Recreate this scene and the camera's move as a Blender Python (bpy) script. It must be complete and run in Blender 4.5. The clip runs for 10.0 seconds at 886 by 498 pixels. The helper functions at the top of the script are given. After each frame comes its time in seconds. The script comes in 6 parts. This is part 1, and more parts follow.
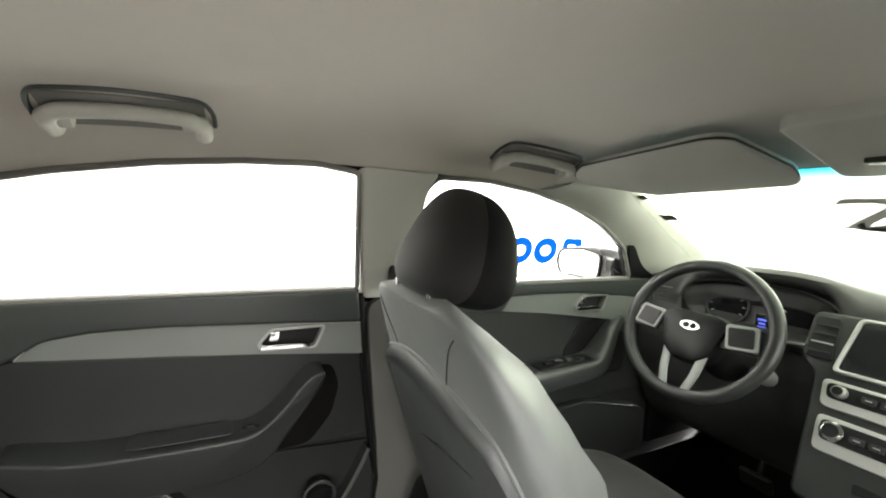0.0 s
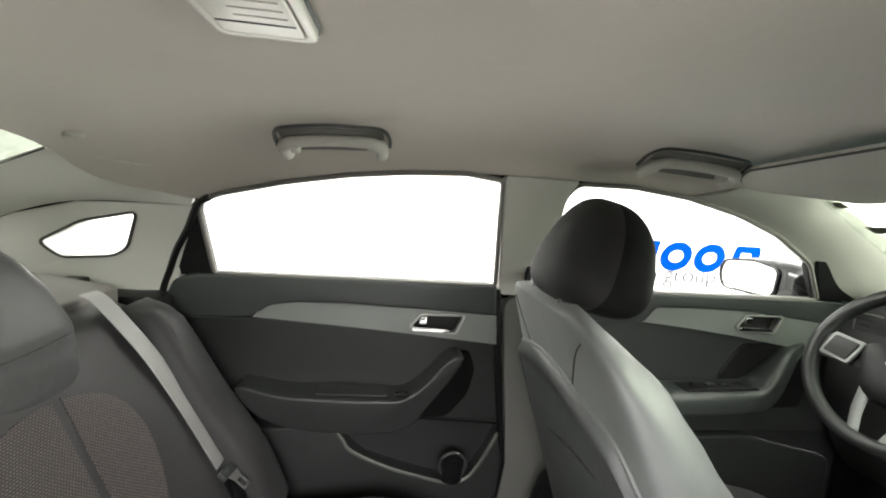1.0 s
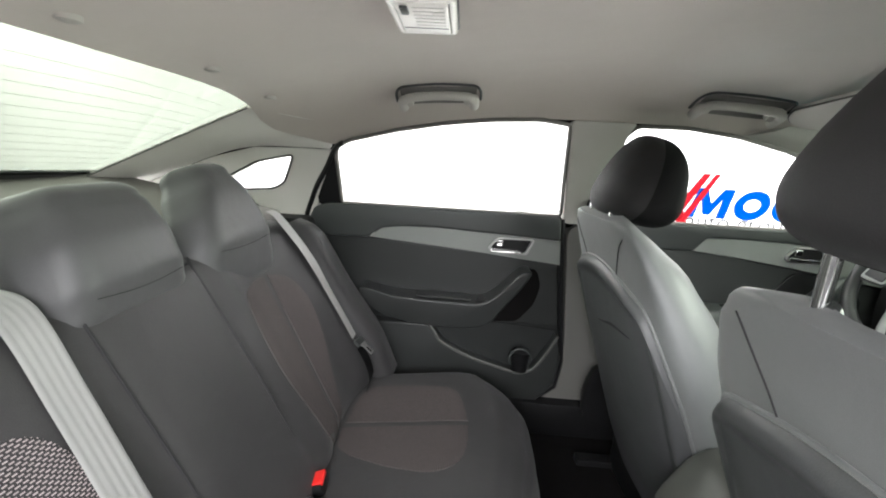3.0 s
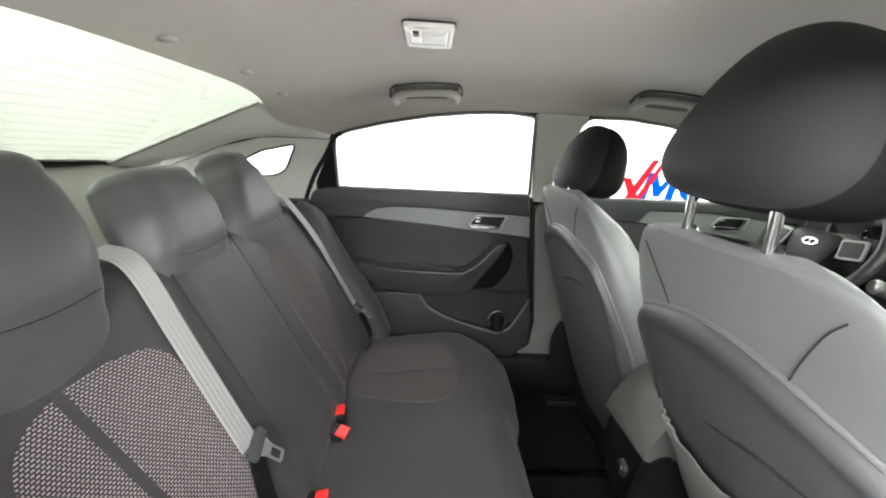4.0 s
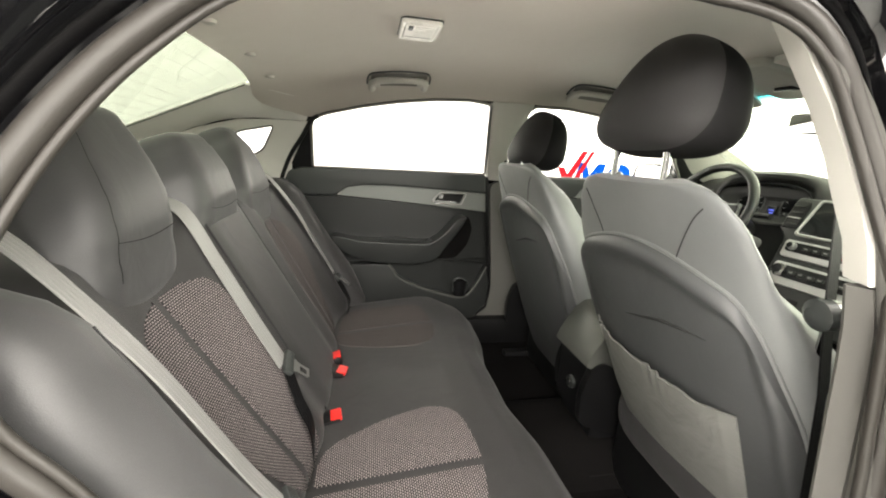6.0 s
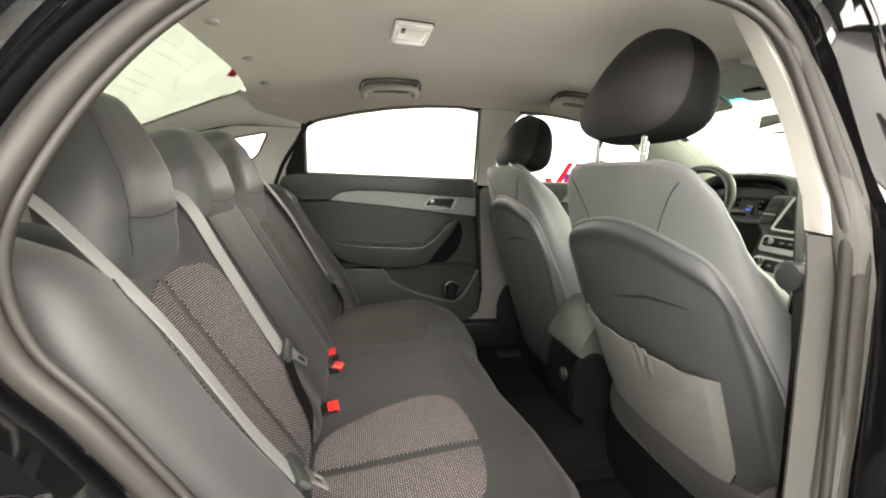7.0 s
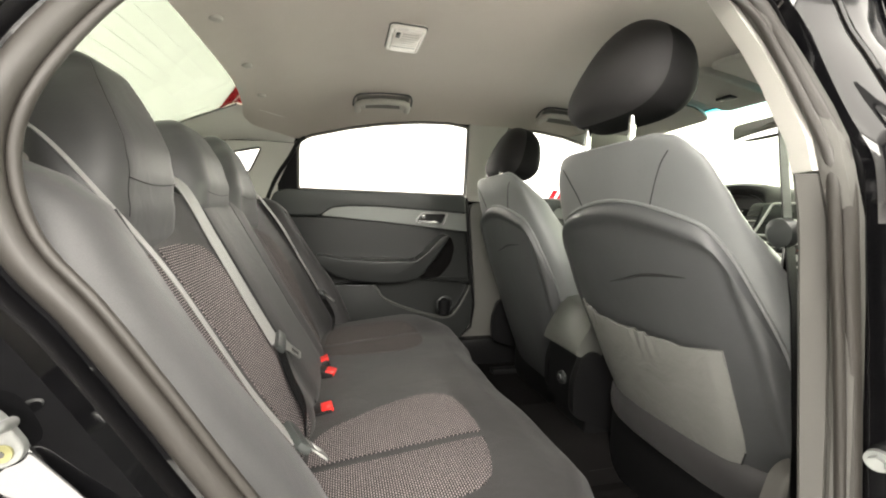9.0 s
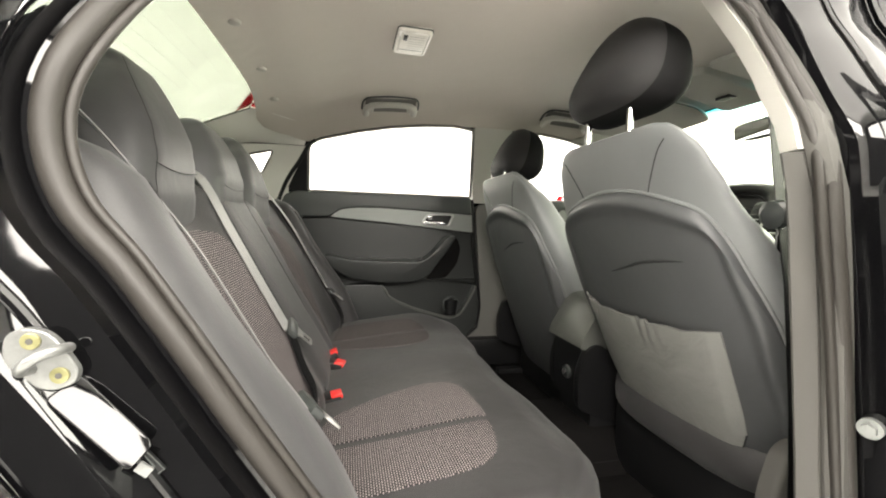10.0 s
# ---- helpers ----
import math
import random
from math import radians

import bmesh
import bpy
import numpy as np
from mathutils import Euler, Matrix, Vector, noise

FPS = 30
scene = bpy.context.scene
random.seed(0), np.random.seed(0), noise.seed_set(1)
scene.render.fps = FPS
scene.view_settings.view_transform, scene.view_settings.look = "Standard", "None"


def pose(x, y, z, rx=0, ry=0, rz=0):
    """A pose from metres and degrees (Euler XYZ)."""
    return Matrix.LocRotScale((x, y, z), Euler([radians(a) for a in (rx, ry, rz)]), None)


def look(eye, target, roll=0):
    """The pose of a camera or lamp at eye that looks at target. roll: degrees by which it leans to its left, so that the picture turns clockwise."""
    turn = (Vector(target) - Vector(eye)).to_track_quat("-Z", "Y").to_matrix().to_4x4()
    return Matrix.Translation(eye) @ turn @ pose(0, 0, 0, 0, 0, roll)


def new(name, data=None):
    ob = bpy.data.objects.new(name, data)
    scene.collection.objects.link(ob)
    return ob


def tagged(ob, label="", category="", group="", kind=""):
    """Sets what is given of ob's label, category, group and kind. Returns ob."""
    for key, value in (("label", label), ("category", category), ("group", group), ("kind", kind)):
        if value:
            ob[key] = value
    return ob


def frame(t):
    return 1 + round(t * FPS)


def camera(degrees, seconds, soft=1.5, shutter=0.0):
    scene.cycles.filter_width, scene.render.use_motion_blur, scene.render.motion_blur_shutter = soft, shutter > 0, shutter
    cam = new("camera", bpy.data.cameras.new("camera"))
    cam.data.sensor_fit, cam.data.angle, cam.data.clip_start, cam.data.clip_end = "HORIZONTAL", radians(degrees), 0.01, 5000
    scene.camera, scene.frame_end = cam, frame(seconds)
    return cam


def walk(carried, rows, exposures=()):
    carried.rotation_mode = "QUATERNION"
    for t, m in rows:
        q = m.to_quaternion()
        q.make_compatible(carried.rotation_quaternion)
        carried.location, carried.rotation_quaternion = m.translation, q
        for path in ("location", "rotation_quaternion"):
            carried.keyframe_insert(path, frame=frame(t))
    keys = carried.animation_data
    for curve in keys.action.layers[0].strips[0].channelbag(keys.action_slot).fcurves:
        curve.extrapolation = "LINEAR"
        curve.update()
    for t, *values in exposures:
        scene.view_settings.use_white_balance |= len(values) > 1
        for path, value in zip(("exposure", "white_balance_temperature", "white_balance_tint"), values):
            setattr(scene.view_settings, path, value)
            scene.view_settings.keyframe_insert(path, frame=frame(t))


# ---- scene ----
cam = camera(96.1, 10.0, 2.0)
PATH = [
    (0, (0.04, -0.251, 1.224), (0.933, 1.532, 1.068), 2.7),
    (0.3, (0.016, -0.277, 1.223), (0.691, 1.601, 1.088), 2.9),
    (0.5, (0.039, -0.283, 1.24), (0.551, 1.644, 1.086), 2.9),
    (1, (0.022, -0.319, 1.245), (0.252, 1.655, 1.025), 4.0),
    (1.5, (0.016, -0.378, 1.237), (0.047, 1.598, 0.933), 4.1),
    (2, (0.012, -0.44, 1.219), (-0.073, 1.524, 0.846), 3.9),
    (2.5, (-0.003, -0.507, 1.207), (-0.111, 1.446, 0.789), 3.6),
    (3.8, (-0.083, -0.74, 1.191), (-0.03, 1.202, 0.717), 3.0),
    (4, (-0.088, -0.785, 1.186), (-0.006, 1.156, 0.708), 2.9),
    (4.5, (-0.107, -0.862, 1.18), (0.047, 1.072, 0.697), 2.7),
    (5, (-0.155, -0.906, 1.167), (0.107, 1.017, 0.684), 2.9),
    (5.5, (-0.194, -0.947, 1.15), (0.146, 0.965, 0.669), 3.2),
    (6, (-0.209, -0.979, 1.122), (0.168, 0.928, 0.652), 3.3),
    (7.5, (-0.228, -1.033, 1.03), (0.209, 0.893, 0.718), 2.3),
    (8, (-0.23, -1.036, 0.994), (0.201, 0.9, 0.732), 2.3),
    (8.5, (-0.241, -1.036, 0.969), (0.221, 0.896, 0.741), 2.4),
    (9, (-0.245, -1.036, 0.951), (0.245, 0.896, 0.779), 1.9),
    (9.5, (-0.253, -1.055, 0.927), (0.231, 0.881, 0.786), 1.9),
    (10, (-0.251, -1.069, 0.91), (0.207, 0.874, 0.789), 1.7),
]
walk(cam, [(t, look(eye, target, roll)) for t, eye, target, roll in PATH], exposures=[(0, 0.88, 6350, 10), (1, 0.74, 6250, 10), (2.5, 0.80, 6000, 12), (4, 0.90, 6050, 13), (5, 0.83, 6400, 11), (6, 0.80, 6650, 10), (10, 0.80, 6650, 10)])

# ---- world, light ----
world = bpy.data.worlds.new("world")
scene.world = world
world.use_nodes = True
world.node_tree.nodes["Background"].inputs[0].default_value = (1.0, 0.98, 0.94, 1)
world.node_tree.nodes["Background"].inputs[1].default_value = 0.25

ROOM = (-3.6, 4.6, -3.0, 2.2, 3.0)  # x0, x1, y0, y1, height of the photo booth


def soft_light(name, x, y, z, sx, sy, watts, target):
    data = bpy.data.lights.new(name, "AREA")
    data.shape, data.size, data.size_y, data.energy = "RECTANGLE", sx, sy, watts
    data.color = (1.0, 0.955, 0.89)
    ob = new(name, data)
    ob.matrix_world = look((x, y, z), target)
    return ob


# Overhead panel is assumed, unseen; the four below are fills added for the cabin.
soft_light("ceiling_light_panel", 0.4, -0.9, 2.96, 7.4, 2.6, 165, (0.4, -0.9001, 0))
soft_light("added_fill_right", 0.25, -2.85, 1.95, 5.0, 1.2, 300, (0.1, 0, 1.0))
soft_light("added_fill_front", 4.45, 0.2, 1.45, 3.0, 1.3, 390, (0, 0.2, 1.2))
soft_light("added_fill_rear", -3.45, -0.2, 2.35, 4.2, 0.9, 210, (0, -0.2, 0.9))
soft_light("added_fill_left", 1.2, 2.1, 2.86, 4.0, 0.4, 30, (0.4, 0, 0.8))


# ---- materials ----
def material(name):
    mat = bpy.data.materials.new(name)
    mat.use_nodes = True
    tree = mat.node_tree
    return mat, tree, tree.nodes["Principled BSDF"]


def node(tree, kind, **values):
    n = tree.nodes.new(kind)
    for key, value in values.items():
        if key in n.inputs:
            n.inputs[key].default_value = value
    return n


def surface(name, colour, rough=0.6, metal=0.0, grain=400.0, bump=0.15, vary=0.12, blotch=6.0, spec=0.5, rough_vary=0.1, sheen=0.0, coat=0.0, wrinkle=0.0):
    """A plain real surface: colour varied at two scales, fine relief and uneven gloss."""
    mat, tree, bsdf = material(name)
    coord = tree.nodes.new("ShaderNodeTexCoord")
    big = node(tree, "ShaderNodeTexNoise", Scale=blotch, Detail=4.0)
    fine = node(tree, "ShaderNodeTexNoise", Scale=grain, Detail=2.0)
    for n in (big, fine):
        tree.links.new(coord.outputs["Object"], n.inputs["Vector"])
    mix = node(tree, "ShaderNodeMath")
    mix.operation = "ADD"
    tree.links.new(big.outputs["Fac"], mix.inputs[0])
    tree.links.new(fine.outputs["Fac"], mix.inputs[1])
    ramp = node(tree, "ShaderNodeMapRange")
    ramp.inputs["From Min"].default_value, ramp.inputs["From Max"].default_value = 0.6, 1.4
    ramp.inputs["To Min"].default_value, ramp.inputs["To Max"].default_value = 1 - vary, 1 + vary
    tree.links.new(mix.outputs[0], ramp.inputs["Value"])
    tint = tree.nodes.new("ShaderNodeVectorMath")
    tint.operation = "SCALE"
    tint.inputs[0].default_value = colour
    tree.links.new(ramp.outputs[0], tint.inputs["Scale"])
    tree.links.new(tint.outputs[0], bsdf.inputs["Base Color"])
    gloss = node(tree, "ShaderNodeMapRange")
    gloss.inputs["To Min"].default_value, gloss.inputs["To Max"].default_value = max(0.02, rough - rough_vary), min(1, rough + rough_vary)
    tree.links.new(big.outputs["Fac"], gloss.inputs["Value"])
    tree.links.new(gloss.outputs[0], bsdf.inputs["Roughness"])
    bsdf.inputs["Metallic"].default_value = metal
    bsdf.inputs["Specular IOR Level"].default_value = spec
    bsdf.inputs["Sheen Weight"].default_value = sheen
    bsdf.inputs["Coat Weight"].default_value = coat
    if bump:
        relief = node(tree, "ShaderNodeBump", Strength=bump, Distance=0.001)
        tree.links.new(fine.outputs["Fac"], relief.inputs["Height"])
        tree.links.new(relief.outputs[0], bsdf.inputs["Normal"])
        if wrinkle:
            soft = node(tree, "ShaderNodeTexNoise", Scale=13.0, Detail=3.0, Distortion=0.6)
            tree.links.new(coord.outputs["Object"], soft.inputs["Vector"])
            folds = node(tree, "ShaderNodeBump", Strength=wrinkle, Distance=0.012)
            tree.links.new(soft.outputs["Fac"], folds.inputs["Height"])
            tree.links.new(folds.outputs[0], relief.inputs["Normal"])
    return mat


def woven(name, dark, light, pitch):
    """Cloth with rows of small slanted light stitches on a dark ground, laid out by the mesh's metric UV."""
    mat, tree, bsdf = material(name)
    uv = tree.nodes.new("ShaderNodeUVMap")
    turn = tree.nodes.new("ShaderNodeMapping")
    turn.inputs["Scale"].default_value = (1 / pitch, 1 / pitch, 1)
    turn.inputs["Rotation"].default_value = (0, 0, 0.0)
    tree.links.new(uv.outputs[0], turn.inputs["Vector"])
    brick = node(tree, "ShaderNodeTexBrick", Scale=1.0)
    brick.offset = 0.5
    brick.inputs["Color1"].default_value = (*light, 1)
    brick.inputs["Color2"].default_value = tuple(c * 0.75 for c in light) + (1,)
    brick.inputs["Mortar"].default_value = (*dark, 1)
    brick.inputs["Mortar Size"].default_value = 0.30
    brick.inputs["Mortar Smooth"].default_value = 0.25
    brick.inputs["Brick Width"].default_value = 1.5
    brick.inputs["Row Height"].default_value = 0.9
    tree.links.new(turn.outputs[0], brick.inputs["Vector"])
    tree.links.new(brick.outputs["Color"], bsdf.inputs["Base Color"])
    relief = node(tree, "ShaderNodeBump", Strength=0.5, Distance=0.001)
    relief.invert = True
    tree.links.new(brick.outputs["Fac"], relief.inputs["Height"])
    tree.links.new(relief.outputs[0], bsdf.inputs["Normal"])
    bsdf.inputs["Roughness"].default_value = 0.85
    return mat


def pane(name, tint, band=None):
    """A thin sheet of glass: clear straight through, with a clear reflection. band: (low z, high z, colour) of a tinted strip."""
    mat, tree, bsdf = material(name)
    tree.nodes.remove(bsdf)
    out = tree.nodes["Material Output"]
    clear = node(tree, "ShaderNodeBsdfTransparent", Color=(*tint, 1))
    shine = node(tree, "ShaderNodeBsdfGlossy", Roughness=0.02)
    facing = node(tree, "ShaderNodeLayerWeight", Blend=0.5)
    steep = node(tree, "ShaderNodeMath")
    steep.operation, steep.inputs[1].default_value = "POWER", 4.0
    tree.links.new(facing.outputs["Facing"], steep.inputs[0])
    gloss = node(tree, "ShaderNodeMapRange")
    gloss.inputs["To Min"].default_value, gloss.inputs["To Max"].default_value = 0.008, 0.10
    tree.links.new(steep.outputs[0], gloss.inputs["Value"])
    mix = tree.nodes.new("ShaderNodeMixShader")
    tree.links.new(gloss.outputs[0], mix.inputs[0])
    tree.links.new(clear.outputs[0], mix.inputs[1])
    tree.links.new(shine.outputs[0], mix.inputs[2])
    tree.links.new(mix.outputs[0], out.inputs["Surface"])
    if band:
        geo = tree.nodes.new("ShaderNodeNewGeometry")
        split = tree.nodes.new("ShaderNodeSeparateXYZ")
        tree.links.new(geo.outputs["Position"], split.inputs[0])
        rise = node(tree, "ShaderNodeMapRange")
        rise.inputs["From Min"].default_value, rise.inputs["From Max"].default_value = band[0], band[1]
        tree.links.new(split.outputs["Z"], rise.inputs["Value"])
        blend = tree.nodes.new("ShaderNodeMix")
        blend.data_type = "RGBA"
        blend.inputs["A"].default_value, blend.inputs["B"].default_value = (*tint, 1), (*band[2], 1)
        tree.links.new(rise.outputs[0], blend.inputs["Factor"])
        tree.links.new(blend.outputs["Result"], clear.inputs["Color"])
    return mat


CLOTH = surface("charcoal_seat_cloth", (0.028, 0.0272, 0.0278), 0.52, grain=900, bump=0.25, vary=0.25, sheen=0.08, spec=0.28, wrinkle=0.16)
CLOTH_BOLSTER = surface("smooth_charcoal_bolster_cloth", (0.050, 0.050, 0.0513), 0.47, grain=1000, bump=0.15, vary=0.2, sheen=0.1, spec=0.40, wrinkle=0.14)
CLOTH_DARK = surface("dark_headrest_cloth", (0.011, 0.0108, 0.011), 0.7, grain=900, bump=0.35, vary=0.2, sheen=0.0, spec=0.04, wrinkle=0.08)
CLOTH_REST = surface("charcoal_headrest_cover", (0.023, 0.0225, 0.0227), 0.65, grain=900, bump=0.3, vary=0.2, sheen=0.04, spec=0.15, wrinkle=0.08)
CLOTH_SIDE = surface("smooth_grey_seat_fabric", (0.128, 0.134, 0.134), 0.48, grain=1200, bump=0.12, vary=0.14, sheen=0.15, spec=0.42, wrinkle=0.08)
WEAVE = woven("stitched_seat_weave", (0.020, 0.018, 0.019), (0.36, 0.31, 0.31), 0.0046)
# Dimmed copy of the weave: the far side's shade is put into its colour.
WEAVE_DIM = woven("stitched_seat_weave_dimmed", (0.035, 0.030, 0.0297), (0.142, 0.118, 0.114), 0.0044)
THREAD = surface("dark_seam_thread", (0.012, 0.012, 0.013), 0.8, bump=0)
SHELL = surface("dark_seat_back_shell", (0.058, 0.060, 0.062), 0.45, grain=700, bump=0.2, vary=0.15, wrinkle=0.12)
POCKET = surface("grey_pocket_vinyl", (0.17, 0.17, 0.162), 0.40, grain=500, bump=0.1, blotch=14, wrinkle=0.5)
PLASTIC = surface("dark_door_plastic", (0.025, 0.0268, 0.0262), 0.35, grain=900, bump=0.3, spec=0.4)
PLASTIC_MID = surface("grey_door_pad", (0.036, 0.040, 0.039), 0.36, grain=900, bump=0.3)
DASH_SKIN = surface("soft_black_dash_skin", (0.030, 0.030, 0.030), 0.5, grain=700, bump=0.4, spec=0.5)
SATIN = surface("satin_silver_plastic", (0.42, 0.42, 0.41), 0.4, metal=0.15, grain=900, bump=0.03, vary=0.04)
LID = surface("grey_console_lid", (0.085, 0.088, 0.080), 0.34, grain=900, bump=0.2)
BLACK = surface("black_plastic", (0.007, 0.007, 0.0075), 0.42, grain=900, bump=0.15, spec=0.3)
SILVER = surface("satin_silver_trim", (0.205, 0.215, 0.207), 0.40, metal=0.35, grain=1500, bump=0.03, vary=0.05)
BRIGHT = surface("bright_silver_plastic", (0.40, 0.40, 0.39), 0.30, metal=0.8, grain=800, bump=0, vary=0.04)
CHROME = surface("polished_chrome", (0.66, 0.66, 0.66), 0.14, metal=1.0, bump=0, vary=0.03, rough_vary=0.05)
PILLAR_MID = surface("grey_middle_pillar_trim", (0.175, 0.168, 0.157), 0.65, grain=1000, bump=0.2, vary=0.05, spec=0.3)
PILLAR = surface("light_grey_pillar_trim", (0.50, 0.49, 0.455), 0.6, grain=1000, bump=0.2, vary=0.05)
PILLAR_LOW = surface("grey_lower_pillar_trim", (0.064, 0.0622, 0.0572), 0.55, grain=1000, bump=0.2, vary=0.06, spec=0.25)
# Lightened copy of the pillar trim: light on the rear panels is painted in.
PILLAR_LIT = surface("lit_rear_pillar_trim", (0.66, 0.65, 0.61), 0.6, grain=1000, bump=0.2, vary=0.05)
# Lightened copy of the lower trim: the left side's brightness is in its colour.
PILLAR_LOW_LIT = surface("lit_lower_pillar_trim", (0.115, 0.113, 0.106), 0.55, grain=1000, bump=0.2, vary=0.06, spec=0.25)
FELT = surface("warm_grey_headliner_felt", (0.530, 0.486, 0.442), 0.9, grain=1500, bump=0.2, vary=0.06, blotch=3, sheen=0.2, wrinkle=0.12)
TRIM_FELT = surface("grey_visor_vinyl", (0.48, 0.465, 0.43), 0.7, grain=1000, bump=0.15, vary=0.06)
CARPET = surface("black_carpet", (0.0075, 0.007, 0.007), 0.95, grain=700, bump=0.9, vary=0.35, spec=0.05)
RUBBER = surface("grey_rubber_seal", (0.021, 0.0188, 0.0162), 0.50, grain=900, bump=0.1, spec=0.38)
PAINT = surface("black_gloss_paint", (0.0022, 0.0022, 0.0025), 0.045, grain=60, bump=0.0, vary=0.2, rough_vary=0.02, spec=0.5)
WEBBING = surface("grey_belt_webbing", (0.25, 0.25, 0.245), 0.40, grain=1800, bump=0.35, vary=0.1)
WEBBING_DARK = surface("dark_belt_webbing", (0.006, 0.006, 0.0065), 0.6, grain=1800, bump=0.35, spec=0.15)
RED = surface("red_plastic_button", (0.75, 0.025, 0.02), 0.35, bump=0, vary=0.05)
STEEL = surface("zinc_plated_steel", (0.20, 0.205, 0.20), 0.38, metal=0.6, grain=300, bump=0.05)
BRASS = surface("yellow_passivated_screw", (0.22, 0.21, 0.10), 0.4, metal=0.5, bump=0)
WHITE = surface("white_booth_wall", (0.74, 0.74, 0.73), 0.8, grain=200, bump=0.05, vary=0.02, blotch=0.8)
CEILING = surface("white_booth_ceiling", (0.8, 0.8, 0.79), 0.9, grain=100, bump=0.02, vary=0.02, blotch=0.8)
DARK_WALL = surface("dark_grey_unseen_wall", (0.022, 0.022, 0.023), 0.6, grain=120, bump=0.1, vary=0.08, blotch=1.5)
FLOOR = surface("pale_grey_booth_floor", (0.78, 0.78, 0.76), 0.35, grain=80, bump=0.05, vary=0.05, blotch=1.2)
BLUE = surface("blue_wall_vinyl", (0.001, 0.024, 0.14), 0.6, bump=0, vary=0.03, spec=0.0)
CRIMSON = surface("red_wall_vinyl", (0.15, 0.005, 0.008), 0.6, bump=0, vary=0.03, spec=0.0)
GREY_INK = surface("grey_wall_vinyl", (0.055, 0.055, 0.058), 0.6, bump=0, vary=0.03, spec=0.0)
SCREEN = surface("dark_display_glass", (0.012, 0.013, 0.014), 0.12, bump=0, vary=0.1, rough_vary=0.03)
LENS = surface("milky_lamp_lens", (0.90, 0.87, 0.82), 0.25, grain=300, bump=0.1, vary=0.03)
STICKER = surface("grey_window_sticker", (0.38, 0.36, 0.30), 0.6, bump=0, vary=0.08)
BLUE_LIT = surface("blue_lit_display", (0.08, 0.12, 0.7), 0.4, bump=0)
BLUE_LIT.node_tree.nodes["Principled BSDF"].inputs["Emission Color"].default_value = (0.15, 0.2, 1.0, 1)
BLUE_LIT.node_tree.nodes["Principled BSDF"].inputs["Emission Strength"].default_value = 0.4
GLASS = pane("clear_side_glass", (0.97, 0.98, 0.97))
GLASS_FRONT = pane("windscreen_glass", (0.66, 0.70, 0.64), (1.328, 1.350, (0.10, 0.52, 0.58)))
GLASS_REAR = pane("green_rear_glass", (0.42, 0.445, 0.405))
MIRROR = surface("mirror_glass", (0.9, 0.9, 0.9), 0.02, metal=1.0, bump=0, vary=0.0, rough_vary=0.0)

# ---- building helpers ----
ORIGIN = {}


def thing(name, base, label, category, group="", kind=""):
    ob = new(name)
    ob.location = base
    ob.empty_display_size = 0.05
    ORIGIN[ob.name] = Vector(base)
    return tagged(ob, label, category, group, kind)


def part(name, bm, mat, parent=None, label="", sharp=38, base=None):
    """Links a bmesh, given in world coordinates, as one mesh object under its parent (or alone, with its origin at base)."""
    at = ORIGIN[parent.name] if parent else Vector(base or (0, 0, 0))
    bmesh.ops.recalc_face_normals(bm, faces=bm.faces)
    bm.transform(Matrix.Translation(-at))
    me = bpy.data.meshes.new(name)
    bm.to_mesh(me)
    bm.free()
    me.polygons.foreach_set("use_smooth", [True] * len(me.polygons))
    me.set_sharp_from_angle(angle=radians(sharp))
    me.materials.append(mat)
    ob = new(name, me)
    if parent:
        ob.parent = parent
    else:
        ob.location = at
    ORIGIN[ob.name] = at
    if label:
        ob["label"] = label
    return ob


def single(name, bm, mat, base, label, category, group="", kind="", sharp=38):
    return tagged(part(name, bm, mat, None, "", sharp, base), label, category, group, kind)


def join(*bms):
    """All the given bmeshes as one."""
    out = bmesh.new()
    for bm in bms:
        me = bpy.data.meshes.new("joined")
        bm.to_mesh(me)
        bm.free()
        out.from_mesh(me)
        bpy.data.meshes.remove(me)
    return out


def grid(f, nu, nv, loop=False):
    """A sheet of nu by nv points f(u, v), u and v from 0 to 1, with metric-free topology; loop closes it along u."""
    bm = bmesh.new()
    rows = [[bm.verts.new(f(i / (nu if loop else nu - 1), j / (nv - 1))) for i in range(nu)] for j in range(nv)]
    for a, b in zip(rows, rows[1:]):
        for i in range(nu if loop else nu - 1):
            k = (i + 1) % nu
            bm.faces.new((a[i], a[k], b[k], b[i]))
    return bm


def thick(bm, offset):
    """Gives an open sheet a back, moved by the vector offset or, for a number, along the normals."""
    bm.normal_update()
    shift = {v: (v.normal * offset if not isinstance(offset, Vector) else offset) for v in bm.verts}
    faces = list(bm.faces)
    rim = [e for e in bm.edges if len(e.link_faces) == 1]
    twin = {v: bm.verts.new(v.co + d) for v, d in shift.items()}
    for face in faces:
        bm.faces.new([twin[v] for v in reversed(face.verts)])
    for e in rim:
        a, b = e.verts
        bm.faces.new((a, b, twin[b], twin[a]))
    return bm


def loft(rings, cap=True, loop=False):
    """Skin over closed rings of equally many points."""
    bm = bmesh.new()
    made = [[bm.verts.new(p) for p in ring] for ring in rings]
    n = len(made[0])
    pairs = list(zip(made, made[1:])) + ([(made[-1], made[0])] if loop else [])
    for a, b in pairs:
        for i in range(n):
            k = (i + 1) % n
            bm.faces.new((a[i], a[k], b[k], b[i]))
    if cap and not loop:
        bm.faces.new(made[0][::-1])
        bm.faces.new(made[-1])
    return bm


